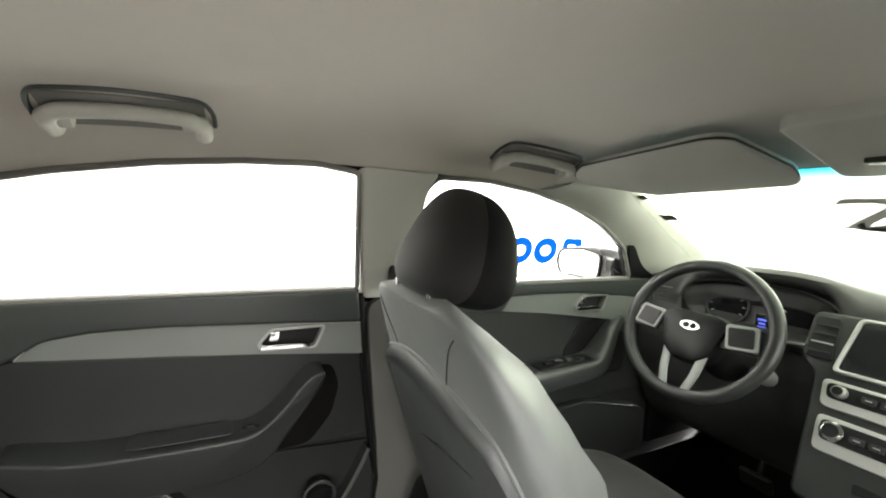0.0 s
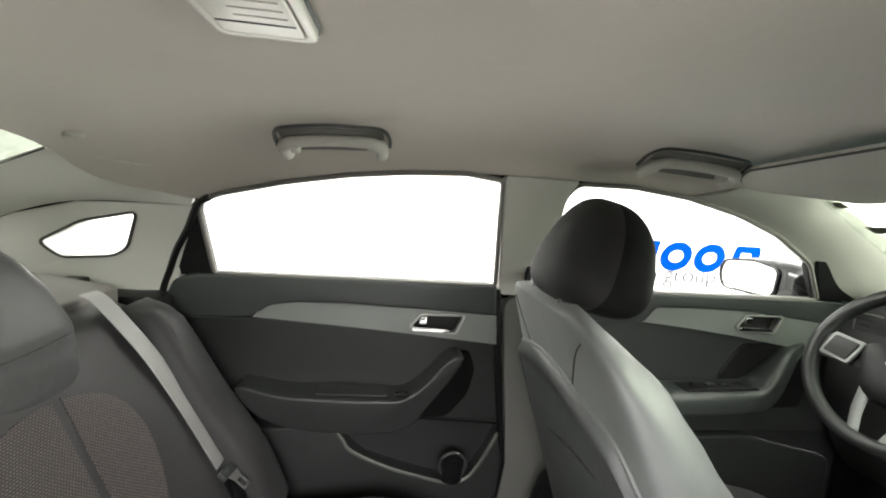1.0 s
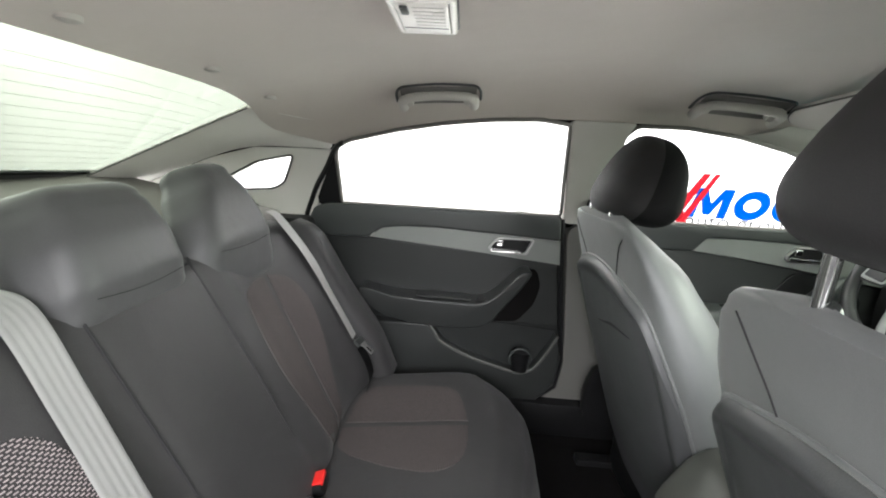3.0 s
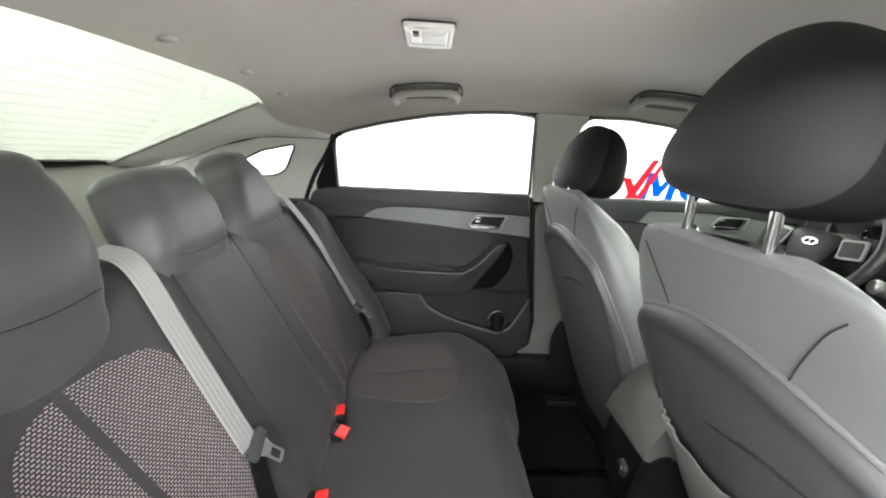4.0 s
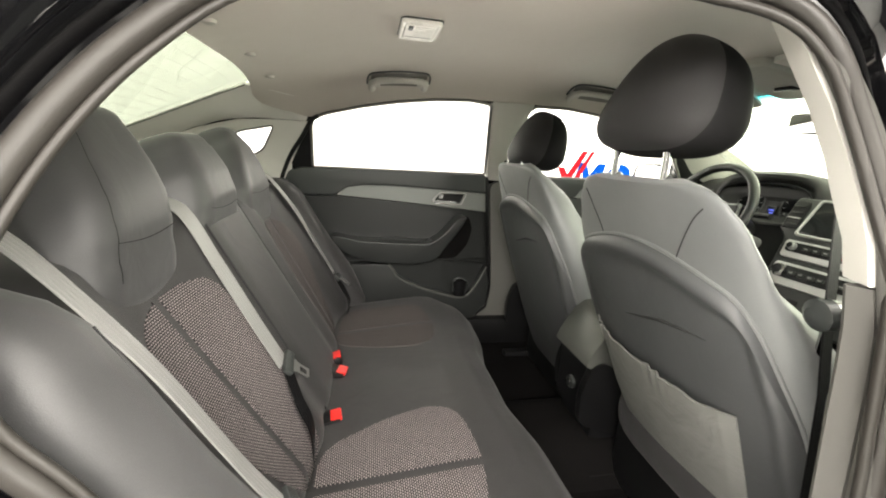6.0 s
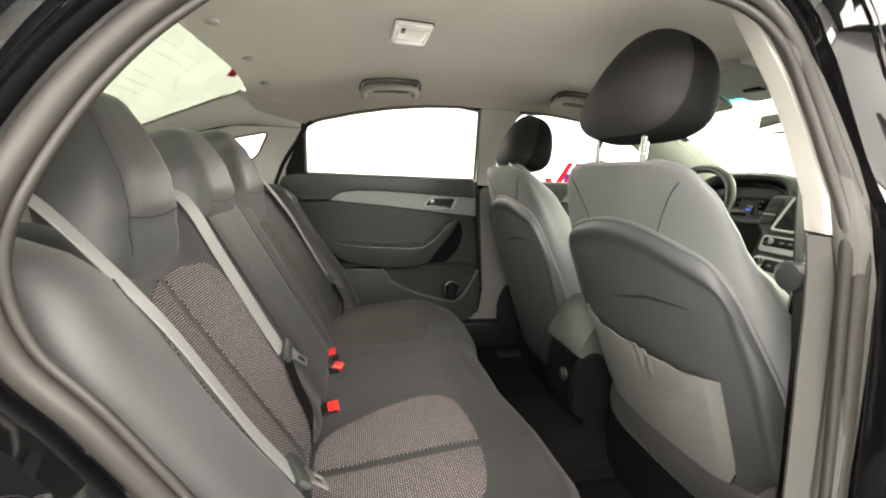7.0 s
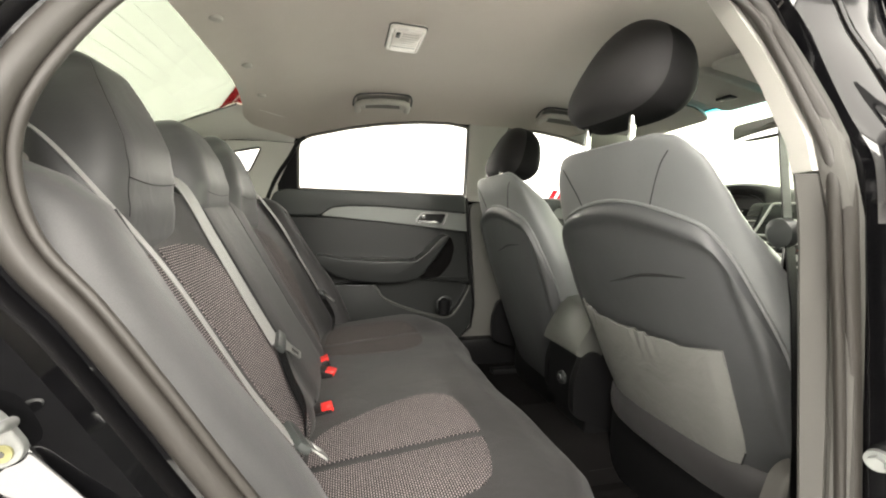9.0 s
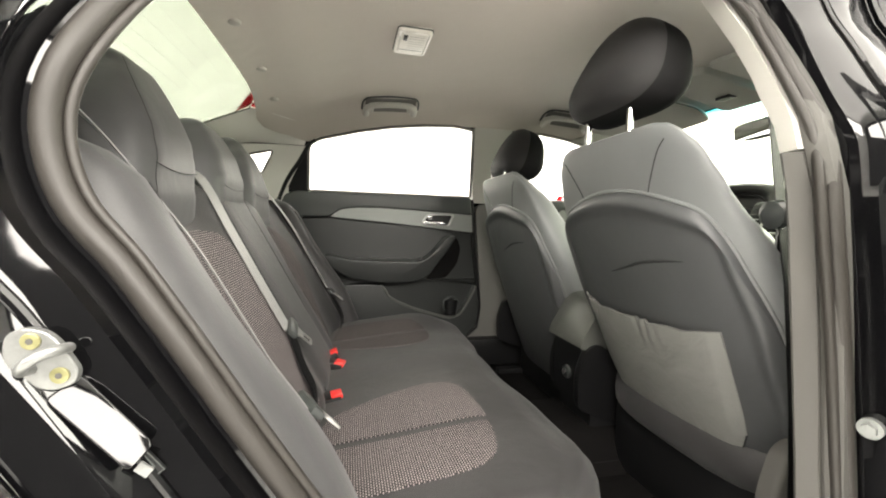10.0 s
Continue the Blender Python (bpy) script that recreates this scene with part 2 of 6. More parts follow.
def spline(points, n, loop=False):
    """n points along a smooth curve through the given ones."""
    pts = [Vector(p) for p in points]
    m = len(pts)
    out = []
    spans = m if loop else m - 1
    for i in range(n):
        s = i / (n if loop else n - 1) * spans
        k = min(int(s), spans - 1)
        f = s - k
        get = (lambda j: pts[j % m]) if loop else (lambda j: pts[max(0, min(m - 1, j))])
        a, b, c, d = get(k - 1), get(k), get(k + 1), get(k + 2)
        out.append(0.5 * (2 * b + (c - a) * f + (2 * a - 5 * b + 4 * c - d) * f * f + (3 * b - a - 3 * c + d) * f ** 3))
    return out


def curve1(table, x):
    """Smooth interpolation in a table of (x, value)."""
    if x <= table[0][0]:
        return table[0][1]
    for (x0, v0), (x1, v1) in zip(table, table[1:]):
        if x <= x1:
            f = (x - x0) / (x1 - x0)
            f = f * f * (3 - 2 * f) * 0.5 + f * 0.5
            return v0 + (v1 - v0) * f
    return table[-1][1]


def tube(path, radius, n=10, side=None, flat=1.0, loop=False, cap=True):
    """A round or oval bar along a path; radius is a number or one for each point; side: the way of its flat width."""
    path = [Vector(p) for p in path]
    rings = []
    last = Vector(side) if side else Vector((0.3, 0.2, 1))
    m = len(path)
    for i, p in enumerate(path):
        ahead = (path[(i + 1) % m] if loop else path[min(i + 1, m - 1)]) - (path[i - 1] if loop else path[max(i - 1, 0)])
        ahead.normalize()
        a = (last - ahead * last.dot(ahead)).normalized()
        b = ahead.cross(a)
        if not side:
            last = a
        r = radius[i] if isinstance(radius, (list, tuple)) else radius
        rings.append([p + a * (r * math.cos(t)) + b * (r * flat * math.sin(t)) for t in (2 * math.pi * k / n for k in range(n))])
    return loft(rings, cap, loop)


def strap(path, width, depth, side):
    """A flat band along a path, with soft edges; side: the way of its width, or one for each point."""
    rings = []
    path = [Vector(p) for p in path]
    for i, p in enumerate(path):
        ahead = (path[min(i + 1, len(path) - 1)] - path[max(i - 1, 0)]).normalized()
        s = Vector(side[i] if isinstance(side, list) else side)
        s = (s - ahead * s.dot(ahead)).normalized()
        up = ahead.cross(s)
        w = width / 2
        ribs = [(w * (k / 10 - 0.9), 0.62 if k % 4 == 1 else 0.25 if k % 4 == 3 else 0.5) for k in range(19)]
        prof = [(-w, 0)] + ribs + [(w, 0), (w * 0.93, -0.5), (0, -0.5), (-w * 0.93, -0.5)]
        rings.append([p + s * a + up * (b * depth) for a, b in prof])
    return loft(rings)


def rbox(centre, size, bevel=0.004, turn=None, segments=2):
    """A box with rounded edges."""
    bm = bmesh.new()
    bmesh.ops.create_cube(bm, size=1)
    bmesh.ops.scale(bm, vec=size, verts=bm.verts)
    bevel = min(bevel, min(size) * 0.49)
    bmesh.ops.bevel(bm, geom=list(bm.edges), offset=bevel, segments=segments, affect="EDGES", profile=0.6)
    m = Matrix.Translation(centre) @ (turn.to_4x4() if turn else Matrix())
    bm.transform(m)
    return bm


def slab(outline, to_world, depth, bevel=0.0, holes=()):
    """A plate cut from an outline in a plane (u, v), laid into the world by to_world(u, v, d), d from 0 (seen face) to depth."""
    bm = bmesh.new()
    edges = []
    for ring in (outline, *holes):
        verts = [bm.verts.new((u, v, 0)) for u, v in ring]
        edges += [bm.edges.new((a, b)) for a, b in zip(verts, verts[1:] + verts[:1])]
    bmesh.ops.triangle_fill(bm, edges=edges, use_beauty=True)
    if not holes:
        bmesh.ops.dissolve_limit(bm, angle_limit=0.01, verts=bm.verts, edges=bm.edges)
    front = list(bm.faces)
    res = bmesh.ops.extrude_face_region(bm, geom=front)
    for v in [g for g in res["geom"] if isinstance(g, bmesh.types.BMVert)]:
        v.co.z = depth
    bmesh.ops.recalc_face_normals(bm, faces=bm.faces)
    if bevel:
        rim = [e for e in bm.edges if all(abs(v.co.z) < 1e-6 for v in e.verts) and len(e.link_faces) == 2 and any(abs(f.normal.z) < 0.5 for f in e.link_faces)]
        bmesh.ops.bevel(bm, geom=rim, offset=bevel, segments=3, affect="EDGES", profile=0.6, clamp_overlap=True)
    for v in bm.verts:
        v.co = to_world(*v.co)
    return bm


def rounded(points, radius, n=4):
    """A polygon with rounded corners."""
    out = []
    pts = [Vector(p) for p in points]
    for a, b, c in zip(pts[-1:] + pts[:-1], pts, pts[1:] + pts[:1]):
        u, v = (a - b), (c - b)
        r = min(radius, u.length * 0.45, v.length * 0.45)
        p, q = b + u.normalized() * r, b + v.normalized() * r
        for k in range(n + 1):
            f = k / n
            out.append(tuple(p * (1 - f) ** 2 + b * 2 * f * (1 - f) + q * f * f))
    return out


def cushion_block(centre, half, power=(2.6, 2.6), turn=None, warp=None, nu=36, nv=22):
    """A stuffed block: a superellipsoid with soft corners, bent by warp(point) before it is turned and placed."""
    def signed(v, p):
        return math.copysign(abs(v) ** (2 / p), v)
    bm = bmesh.new()
    rows = []
    for j in range(1, nv):
        b = -math.pi / 2 + math.pi * j / nv
        rows.append([bm.verts.new((half[0] * signed(math.cos(b), power[0]) * signed(math.cos(a), power[1]), half[1] * signed(math.cos(b), power[0]) * signed(math.sin(a), power[1]), half[2] * signed(math.sin(b), power[0]))) for a in (2 * math.pi * i / nu for i in range(nu))])
    low, high = bm.verts.new((0, 0, -half[2])), bm.verts.new((0, 0, half[2]))
    for a, b in zip(rows, rows[1:]):
        for i in range(nu):
            bm.faces.new((a[i], a[(i + 1) % nu], b[(i + 1) % nu], b[i]))
    for i in range(nu):
        bm.faces.new((low, rows[0][(i + 1) % nu], rows[0][i]))
        bm.faces.new((high, rows[-1][i], rows[-1][(i + 1) % nu]))
    if warp:
        for v in bm.verts:
            v.co = warp(v.co)
    bm.transform(Matrix.Translation(centre) @ (turn.to_4x4() if turn else Matrix()))
    return bm


def patch(outline, to_world, offset, rings=8, scale=1.0):
    """A cloth panel on a curved surface: filled from its middle out to a rounded outline in (u, v), with metric UV."""
    pts = [Vector(p) for p in outline]
    mid = sum(pts, Vector((0, 0))) / len(pts)
    bm = bmesh.new()
    uv = bm.loops.layers.uv.new("UVMap")
    flat = {}

    def vert(p, lift):
        v = bm.verts.new(to_world(p.x, p.y, lift))
        flat[v] = p
        return v
    centre = vert(mid, offset)
    rows = [[vert(mid + (p - mid) * (k / rings), offset) for p in pts] for k in range(1, rings + 1)]
    rows.append([vert(mid + (p - mid) * 1.004, -0.002) for p in pts])
    n = len(pts)
    for i in range(n):
        bm.faces.new((centre, rows[0][i], rows[0][(i + 1) % n]))
    for a, b in zip(rows, rows[1:]):
        for i in range(n):
            bm.faces.new((a[i], b[i], b[(i + 1) % n], a[(i + 1) % n]))
    for face in bm.faces:
        for lp in face.loops:
            lp[uv].uv = flat[lp.vert] * scale
    return bm


def turned(axis, degrees):
    return Matrix.Rotation(radians(degrees), 3, axis)


BELT = 1.034  # height of the window sills


def side_y(z, inner=0.718):
    """Half width of the cabin at a height: upright doors, and windows that lean in."""
    return inner - 0.606 * max(0.0, z - BELT)


def on_left(inset=0.0):
    return lambda u, v, d: Vector((u, side_y(v) - inset + d, v))


def on_right(inset=0.0):
    return lambda u, v, d: Vector((u, -side_y(v) + inset - d, v))

# ---- the photo booth round the car ----
X0, X1, Y0, Y1, H = ROOM


def wall_plate(name, centre, size, mat, label, category="wall"):
    return single(name, rbox(centre, size, 0.01), mat, (centre[0], centre[1], 0), label, category, kind="structure")


wall_plate("wall_left", ((X0 + X1) / 2, Y1 + 0.06, H / 2), (X1 - X0, 0.12, H), WHITE, "plain white wall of a photo booth with blue and red lettering")
# Unseen wall, made dark to keep bright reflections out of the black paint.
wall_plate("wall_right", ((X0 + X1) / 2, Y0 - 0.06, H / 2), (X1 - X0, 0.12, H), DARK_WALL, "plain unseen wall, kept dark so the paint reflects black")
wall_plate("wall_front", (X1 + 0.06, (Y0 + Y1) / 2, H / 2), (0.12, Y1 - Y0 + 0.24, H), WHITE, "plain white wall of a photo booth")
wall_plate("wall_back", (X0 - 0.06, (Y0 + Y1) / 2, H / 2), (0.12, Y1 - Y0 + 0.24, H), WHITE, "plain white wall of a photo booth")
wall_plate("ceiling", ((X0 + X1) / 2, (Y0 + Y1) / 2, H + 0.07), (X1 - X0 + 0.3, Y1 - Y0 + 0.3, 0.12), CEILING, "plain white ceiling over the light panel", "ceiling")
wall_plate("ground", ((X0 + X1) / 2, (Y0 + Y1) / 2, -0.06), (X1 - X0 + 0.3, Y1 - Y0 + 0.3, 0.12), FLOOR, "pale grey floor of a photo booth", "floor")


def on_wall(u, v, d):
    return Vector((u, Y1 - 0.004 + d, v))


def ellipse(cx, cy, rx, ry, lean=0.0, n=40):
    return [(cx + rx * math.cos(a) + lean * ry * math.sin(a), cy + ry * math.sin(a)) for a in (2 * math.pi * k / n for k in range(n))]


# the firm's sign, as plain shapes in its colours
sign = thing("wall_sign", (2.0, Y1, 1.0), "blue and red sign shapes on the white booth wall", "sign")
LOW, TOP = 0.905, 1.105
part("blue_block", slab([(1.50, LOW), (1.56, TOP), (1.62, TOP), (1.655, LOW + 0.1), (1.73, TOP), (1.80, TOP), (1.76, LOW), (1.70, LOW), (1.725, TOP - 0.07), (1.655, LOW + 0.02), (1.61, LOW + 0.02), (1.585, TOP - 0.07), (1.555, LOW)], on_wall, 0.003), BLUE, sign)
for cx in (1.925, 2.175):
    part("blue_ring", slab(ellipse(cx, (LOW + TOP) / 2, 0.115, 0.102, 0.2), on_wall, 0.003, holes=[ellipse(cx, (LOW + TOP) / 2, 0.054, 0.042, 0.2)]), BLUE, sign)
part("blue_block", slab(rounded([(2.31, LOW), (2.37, TOP), (2.56, TOP), (2.555, LOW + 0.09), (2.50, LOW)], 0.03), on_wall, 0.003, holes=[rounded([(2.40, LOW + 0.10), (2.41, TOP - 0.05), (2.49, TOP - 0.05), (2.485, LOW + 0.10)], 0.012)]), BLUE, sign)


def lettering(words, width, at):
    """Flat words of the given width, laid out by at(u, v, d), as a bmesh."""
    text = bpy.data.curves.new("lettering", "FONT")
    text.body, text.extrude = words, 0.01
    holder = bpy.data.objects.new("lettering", text)
    me = bpy.data.meshes.new_from_object(holder)
    bm = bmesh.new()
    bm.from_mesh(me)
    low, high = min(v.co.x for v in bm.verts), max(v.co.x for v in bm.verts)
    f = width / (high - low)
    for v in bm.verts:
        v.co = at((v.co.x - low) * f, v.co.y * f, (v.co.z + 0.01) * 0.1)
    bpy.data.objects.remove(holder)
    bpy.data.meshes.remove(me)
    return bm


part("lettering", lettering("auto group", 0.73, lambda u, v, d: on_wall(1.51 + u, LOW - 0.078 + v, d)), GREY_INK, sign, "grey lettering reading auto group")
part("red_stroke", slab([(1.33, LOW - 0.10), (1.40, LOW - 0.10), (1.62, 1.20), (1.57, 1.20)], on_wall, 0.003), CRIMSON, sign)
part("red_stroke", slab([(1.44, LOW - 0.05), (1.47, LOW - 0.08), (1.68, 1.20), (1.645, 1.20)], lambda u, v, d: on_wall(u, v, d - 0.008), 0.003), CRIMSON, sign)
part("red_stroke", slab([(1.47, LOW - 0.09), (1.54, LOW - 0.09), (1.42, 1.06), (1.36, 1.06)], lambda u, v, d: on_wall(u, v, d - 0.004), 0.003), CRIMSON, sign)
second = thing("wall_sign", (-1.2, Y1, 1.6), "red and blue sign strokes high on a white wall", "sign")
part("red_stroke", slab([(-1.11, 1.66), (-1.06, 1.66), (-0.93, 1.83), (-0.98, 1.85)], on_wall, 0.003), CRIMSON, second)
part("red_stroke", slab([(-1.04, 1.68), (-1.00, 1.66), (-0.88, 1.80), (-0.92, 1.82)], on_wall, 0.003), CRIMSON, second)
part("blue_block", slab([(-2.12, 0.78), (-2.08, 0.86), (-1.95, 0.86), (-1.98, 0.78)], on_wall, 0.003), BLUE, second)
arc = spline([(-0.75, 0, 0.66), (-0.29, 0, 0.775), (0.05, 0, 0.83), (0.34, 0, 0.865), (0.66, 0, 0.885), (1.1, 0, 0.895)], 40)
single("wall_line", strap([(p.x, Y1 - 0.002, p.z) for p in arc], 0.006, 0.003, (0, 0, 1)), GREY_INK, (0.2, Y1, 0.8), "thin grey curved line on a white wall", "wall graphic")

# ---- cabin shell ----
ROOF_EDGE = [(-0.62, 0.52, 1.262), (-0.50, 0.565, 1.236), (-0.41, 0.604, 1.219), (-0.36, 0.592, 1.241), (-0.226, 0.574, 1.272), (-0.09, 0.560, 1.296), (0.036, 0.551, 1.311), (0.164, 0.547, 1.318), (0.40, 0.546, 1.319), (0.55, 0.547, 1.318), (0.70, 0.557, 1.304), (0.85, 0.560, 1.298), (1.02, 0.545, 1.318)]
ROOF_MID = [(-0.60, 1.308), (-0.45, 1.345), (-0.25, 1.378), (-0.1, 1.391), (0.2, 1.407), (0.5, 1.414), (0.8, 1.394), (1.02, 1.352)]


def roof_edge(x):
    return curve1([(p[0], p[1]) for p in ROOF_EDGE], x), curve1([(p[0], p[2]) for p in ROOF_EDGE], x)


def roof_z(x, y):
    ye, ze = roof_edge(x)
    s = min(1.0, abs(y) / ye)
    rise = curve1(ROOF_MID, x) - ze
    return ze + rise * (1 - s ** 5.4)


def headliner_point(u, v):
    s = 2 * v - 1
    y_n = s
    back = -0.553 - 0.035 * abs(s) ** 3
    x = back + (1.02 - back) * u
    ye, ze = roof_edge(x)
    y = y_n * ye
    return (x, y, roof_z(x, y))


liner = single("ceiling_headliner", thick(grid(headliner_point, 60, 41), Vector((0, 0, 0.02))), FELT, (0.2, 0, 1.33), "warm grey felt headliner of the car", "headliner", kind="structure")


def roof_skin(u, v):
    x, y, z = headliner_point(u, v)
    return (x * 1.02, y * 1.10, z + 0.055 - 0.02 * abs(2 * v - 1) ** 4)


single("roof_panel", thick(grid(roof_skin, 30, 25), Vector((0, 0, 0.012))), PAINT, (0.2, 0, 1.42), "glossy black steel roof of the car", "car roof", kind="structure")

# windscreen and rear window
single("window_front", thick(grid(lambda u, v: (1.00 + 0.82 * v - 0.05 * (2 * u - 1) ** 2, (2 * u - 1) * (0.56 + 0.16 * v), 1.352 - 0.33 * v - 0.012 * (2 * u - 1) ** 2), 17, 9), 0.005), GLASS_FRONT, (1.4, 0, 1.2), "sloping windscreen with a teal tint band along its top", "windscreen", kind="structure")
rear_glass = thing("window_rear", (-0.8, 0, 1.2), "sloping greenish rear window with fine heater lines", "rear window", kind="structure")


def rear_pane(u, v, lift=0.0):
    s = 2 * u - 1
    return Vector((-0.56 - 0.035 * abs(s) ** 3 - 0.50 * v, s * (0.475 + 0.04 * v), 1.316 - 0.012 * s * s - 0.208 * v + lift))


part("pane", thick(grid(lambda u, v: rear_pane(u, 1.06 * v - 0.06), 21, 9), 0.004), GLASS_REAR, rear_glass)
part("base_seal", thick(grid(lambda u, v: rear_pane(u, 0.985 + 0.14 * v, 0.003 - 0.012 * v), 21, 4), 0.006), PLASTIC_MID, rear_glass, "dark grey strip along the foot of the glass")
for u in (0.022, 0.978):
    part("side_seal", tube([rear_pane(u, v / 12, -0.009) for v in range(13)], 0.0028, 6), BLACK, rear_glass, "thin black seal")
for k in range(13):
    v = 0.07 + 0.068 * k
    part("heater_wire", tube([rear_pane(0.04 + 0.92 * i / 20, v, -0.004) for i in range(21)], 0.00018, 4), PILLAR_LOW, rear_glass)
part("edge_band", join(*[strap([rear_pane(u, v / 12, -0.003) for v in range(13)], 0.014, 0.002, (0, 1, 0)) for u in (0.004, 0.996)]), BLACK, rear_glass, "black printed edge")

# parcel shelf
single("parcel_shelf", slab(rounded([(-1.15, -0.60), (-1.15, 0.60), (-0.60, 0.66), (-0.60, -0.66)], 0.03), lambda u, v, d: Vector((u, v, 1.105 - 0.09 * (u + 1.15) / 0.5 - d)), 0.08, 0.008), PILLAR_MID, (-0.85, 0, 1.0), "grey felt parcel shelf below the rear window", "parcel shelf", kind="structure")

# rear pillars, with the small quarter window on the left
QUARTER = rounded([(-0.785, 1.10), (-0.67, 1.156), (-0.545, 1.184), (-0.598, 1.096), (-0.638, 1.073), (-0.756, 1.062)], 0.018, 4)
C_OUT = [(-0.425, 1.205), (-0.52, 1.205), (-0.66, 1.20), (-0.80, 1.165), (-1.08, 1.06), (-1.08, 0.90), (-0.512, 0.90), (-0.510, 0.98), (-0.500, 1.05), (-0.446, 1.152)]
part_c = thing("pillar_rear_left", (-0.7, 0.7, 0.9), "pale grey rear pillar trim round a small quarter window", "pillar trim", kind="structure")
part("trim_panel", slab(C_OUT, on_left(0.006), 0.03, 0.004, holes=[QUARTER]), PILLAR_LIT, part_c)
part("window_bead", tube([on_left(0.008)(u, v, 0) for u, v in QUARTER], 0.0035, 8, loop=True), PILLAR_LOW, part_c)
part("quarter_pane", slab(QUARTER, on_left(-0.018), 0.004), GLASS, part_c)


def c_shoulder(sign):
    low = spline([(-0.43, side_y(1.205) - 0.005, 1.206), (-0.52, side_y(1.206) - 0.006, 1.206), (-0.66, side_y(1.20) - 0.006, 1.20), (-0.80, side_y(1.165) - 0.006, 1.165), (-1.08, side_y(1.06) - 0.006, 1.06)], 24)
    high = [Vector((-0.40, 0.56, 1.275)), Vector((-0.50, 0.49, 1.285))] + [rear_pane(0.975, v / 10, -0.010) for v in range(11)]
    high = spline(high, 24)

    def at(u, v):
        i = min(22, int(u * 23))
        f = u * 23 - i
        a, b = low[i].lerp(low[i + 1], f), high[i].lerp(high[i + 1], f)
        p = a.lerp(b, v) + Vector((0, 0.03, 0.02)) * (math.sin(math.pi * v) * (0.8 - 1.0 * min(1.0, u / 0.45)))
        return (p.x, p.y * sign, p.z)
    return thick(grid(at, 30, 10), Vector((0, 0.02 * sign, 0.01)))


part("shoulder_panel", c_shoulder(1), PILLAR_LIT, part_c)
right_c = thing("pillar_rear_right", (-0.7, -0.7, 0.9), "pale grey rear pillar trim", "pillar trim", kind="structure")
part("shoulder_panel", c_shoulder(-1), PILLAR_LIT, right_c)
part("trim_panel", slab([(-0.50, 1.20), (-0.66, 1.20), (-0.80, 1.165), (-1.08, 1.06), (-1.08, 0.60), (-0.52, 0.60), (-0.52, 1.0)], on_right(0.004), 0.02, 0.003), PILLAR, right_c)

# windscreen pillars and header
def a_pillar(sign):
    outer = spline([(0.70, 0.556, 1.304), (0.85, 0.574, 1.272), (0.99, 0.600, 1.229), (1.14, 0.642, 1.160), (1.25, 0.695, 1.075), (1.42, 0.725, 1.02)], 24)
    inner = spline([(0.80, 0.52, 1.335), (0.98, 0.515, 1.340), (1.12, 0.545, 1.295), (1.32, 0.585, 1.225), (1.52, 0.625, 1.150), (1.78, 0.69, 1.05)], 24)

    def at(u, v):
        i = min(22, int(u * 23))
        f = u * 23 - i
        p = outer[i].lerp(outer[i + 1], f).lerp(inner[i].lerp(inner[i + 1], f), v) - Vector((0, 0.012, 0.006)) * math.sin(math.pi * v)
        return (p.x, p.y * sign, p.z)
    return thick(grid(at, 30, 8), Vector((0, 0.02 * sign, 0.012)))


single("pillar_front_left", a_pillar(1), PILLAR, (1.1, 0.6, 1.1), "pale grey windscreen pillar trim", "pillar trim", kind="structure")
single("pillar_front_right", a_pillar(-1), PILLAR, (1.1, -0.6, 1.1), "pale grey windscreen pillar trim", "pillar trim", kind="structure")

# middle pillars
def b_pillar(name, side, label):
    pillar = thing(name, (0.34, 0.7 if side is on_left else -0.7, 0.4), label, "pillar trim", kind="structure")
    inset = 0.012
    upper = [(0.303, 1.016), (0.268, 1.20), (0.252, 1.29), (0.246, 1.318), (0.418, 1.318), (0.410, 1.300), (0.402, 1.27), (0.400, 1.20), (0.405, 1.10), (0.425, 1.016)]
    lower = [(0.315, 1.012), (0.335, 0.80), (0.36, 0.55), (0.33, 0.43), (0.22, 0.33), (0.62, 0.33), (0.50, 0.55), (0.43, 0.80), (0.425, 1.012)]
    part("upper_trim", slab(rounded(upper, 0.015), side(inset), 0.045, 0.006), PILLAR, pillar)
    part("lower_trim", slab(rounded(lower, 0.06), side(inset - 0.004), 0.045, 0.006), PILLAR_LOW_LIT, pillar, "darker grey lower cover")
    return pillar


b_left = b_pillar("pillar_middle_left", on_left, "pale grey middle pillar trim with a belt guide")
part("pillar_core", rbox((0.37, 0.780, 0.66), (0.24, 0.02, 0.70), 0.004), BLACK, b_left)
part("belt_guide", rbox((0.37, 0.665, 1.075), (0.03, 0.02, 0.06), 0.006), BLACK, b_left)

# floor and tunnel of the car
single("floor_carpet", slab(rounded([(-0.45, -0.70), (-0.45, 0.70), (1.80, 0.70), (1.80, -0.70)], 0.02), lambda u, v, d: Vector((u, v, 0.262 - d)), 0.04, 0.004), CARPET, (0.5, 0, 0.24), "black carpeted floor of the car", "carpet", kind="structure")
single("tunnel", loft([[Vector((x, y, z)) for y, z in ((-0.19, 0.26), (-0.14, 0.32), (-0.10, 0.345), (0.10, 0.345), (0.14, 0.32), (0.19, 0.26))] for x in (-0.30, 0.1, 0.6, 1.3)]), CARPET, (0.3, 0, 0.26), "black carpeted hump along the floor's middle", "floor tunnel", kind="structure")
single("underbody", rbox((0.3, 0, 0.185), (3.0, 1.50, 0.07), 0.02), BLACK, (0.3, 0, 0.15), "dark underside of the car", "underbody", kind="structure")
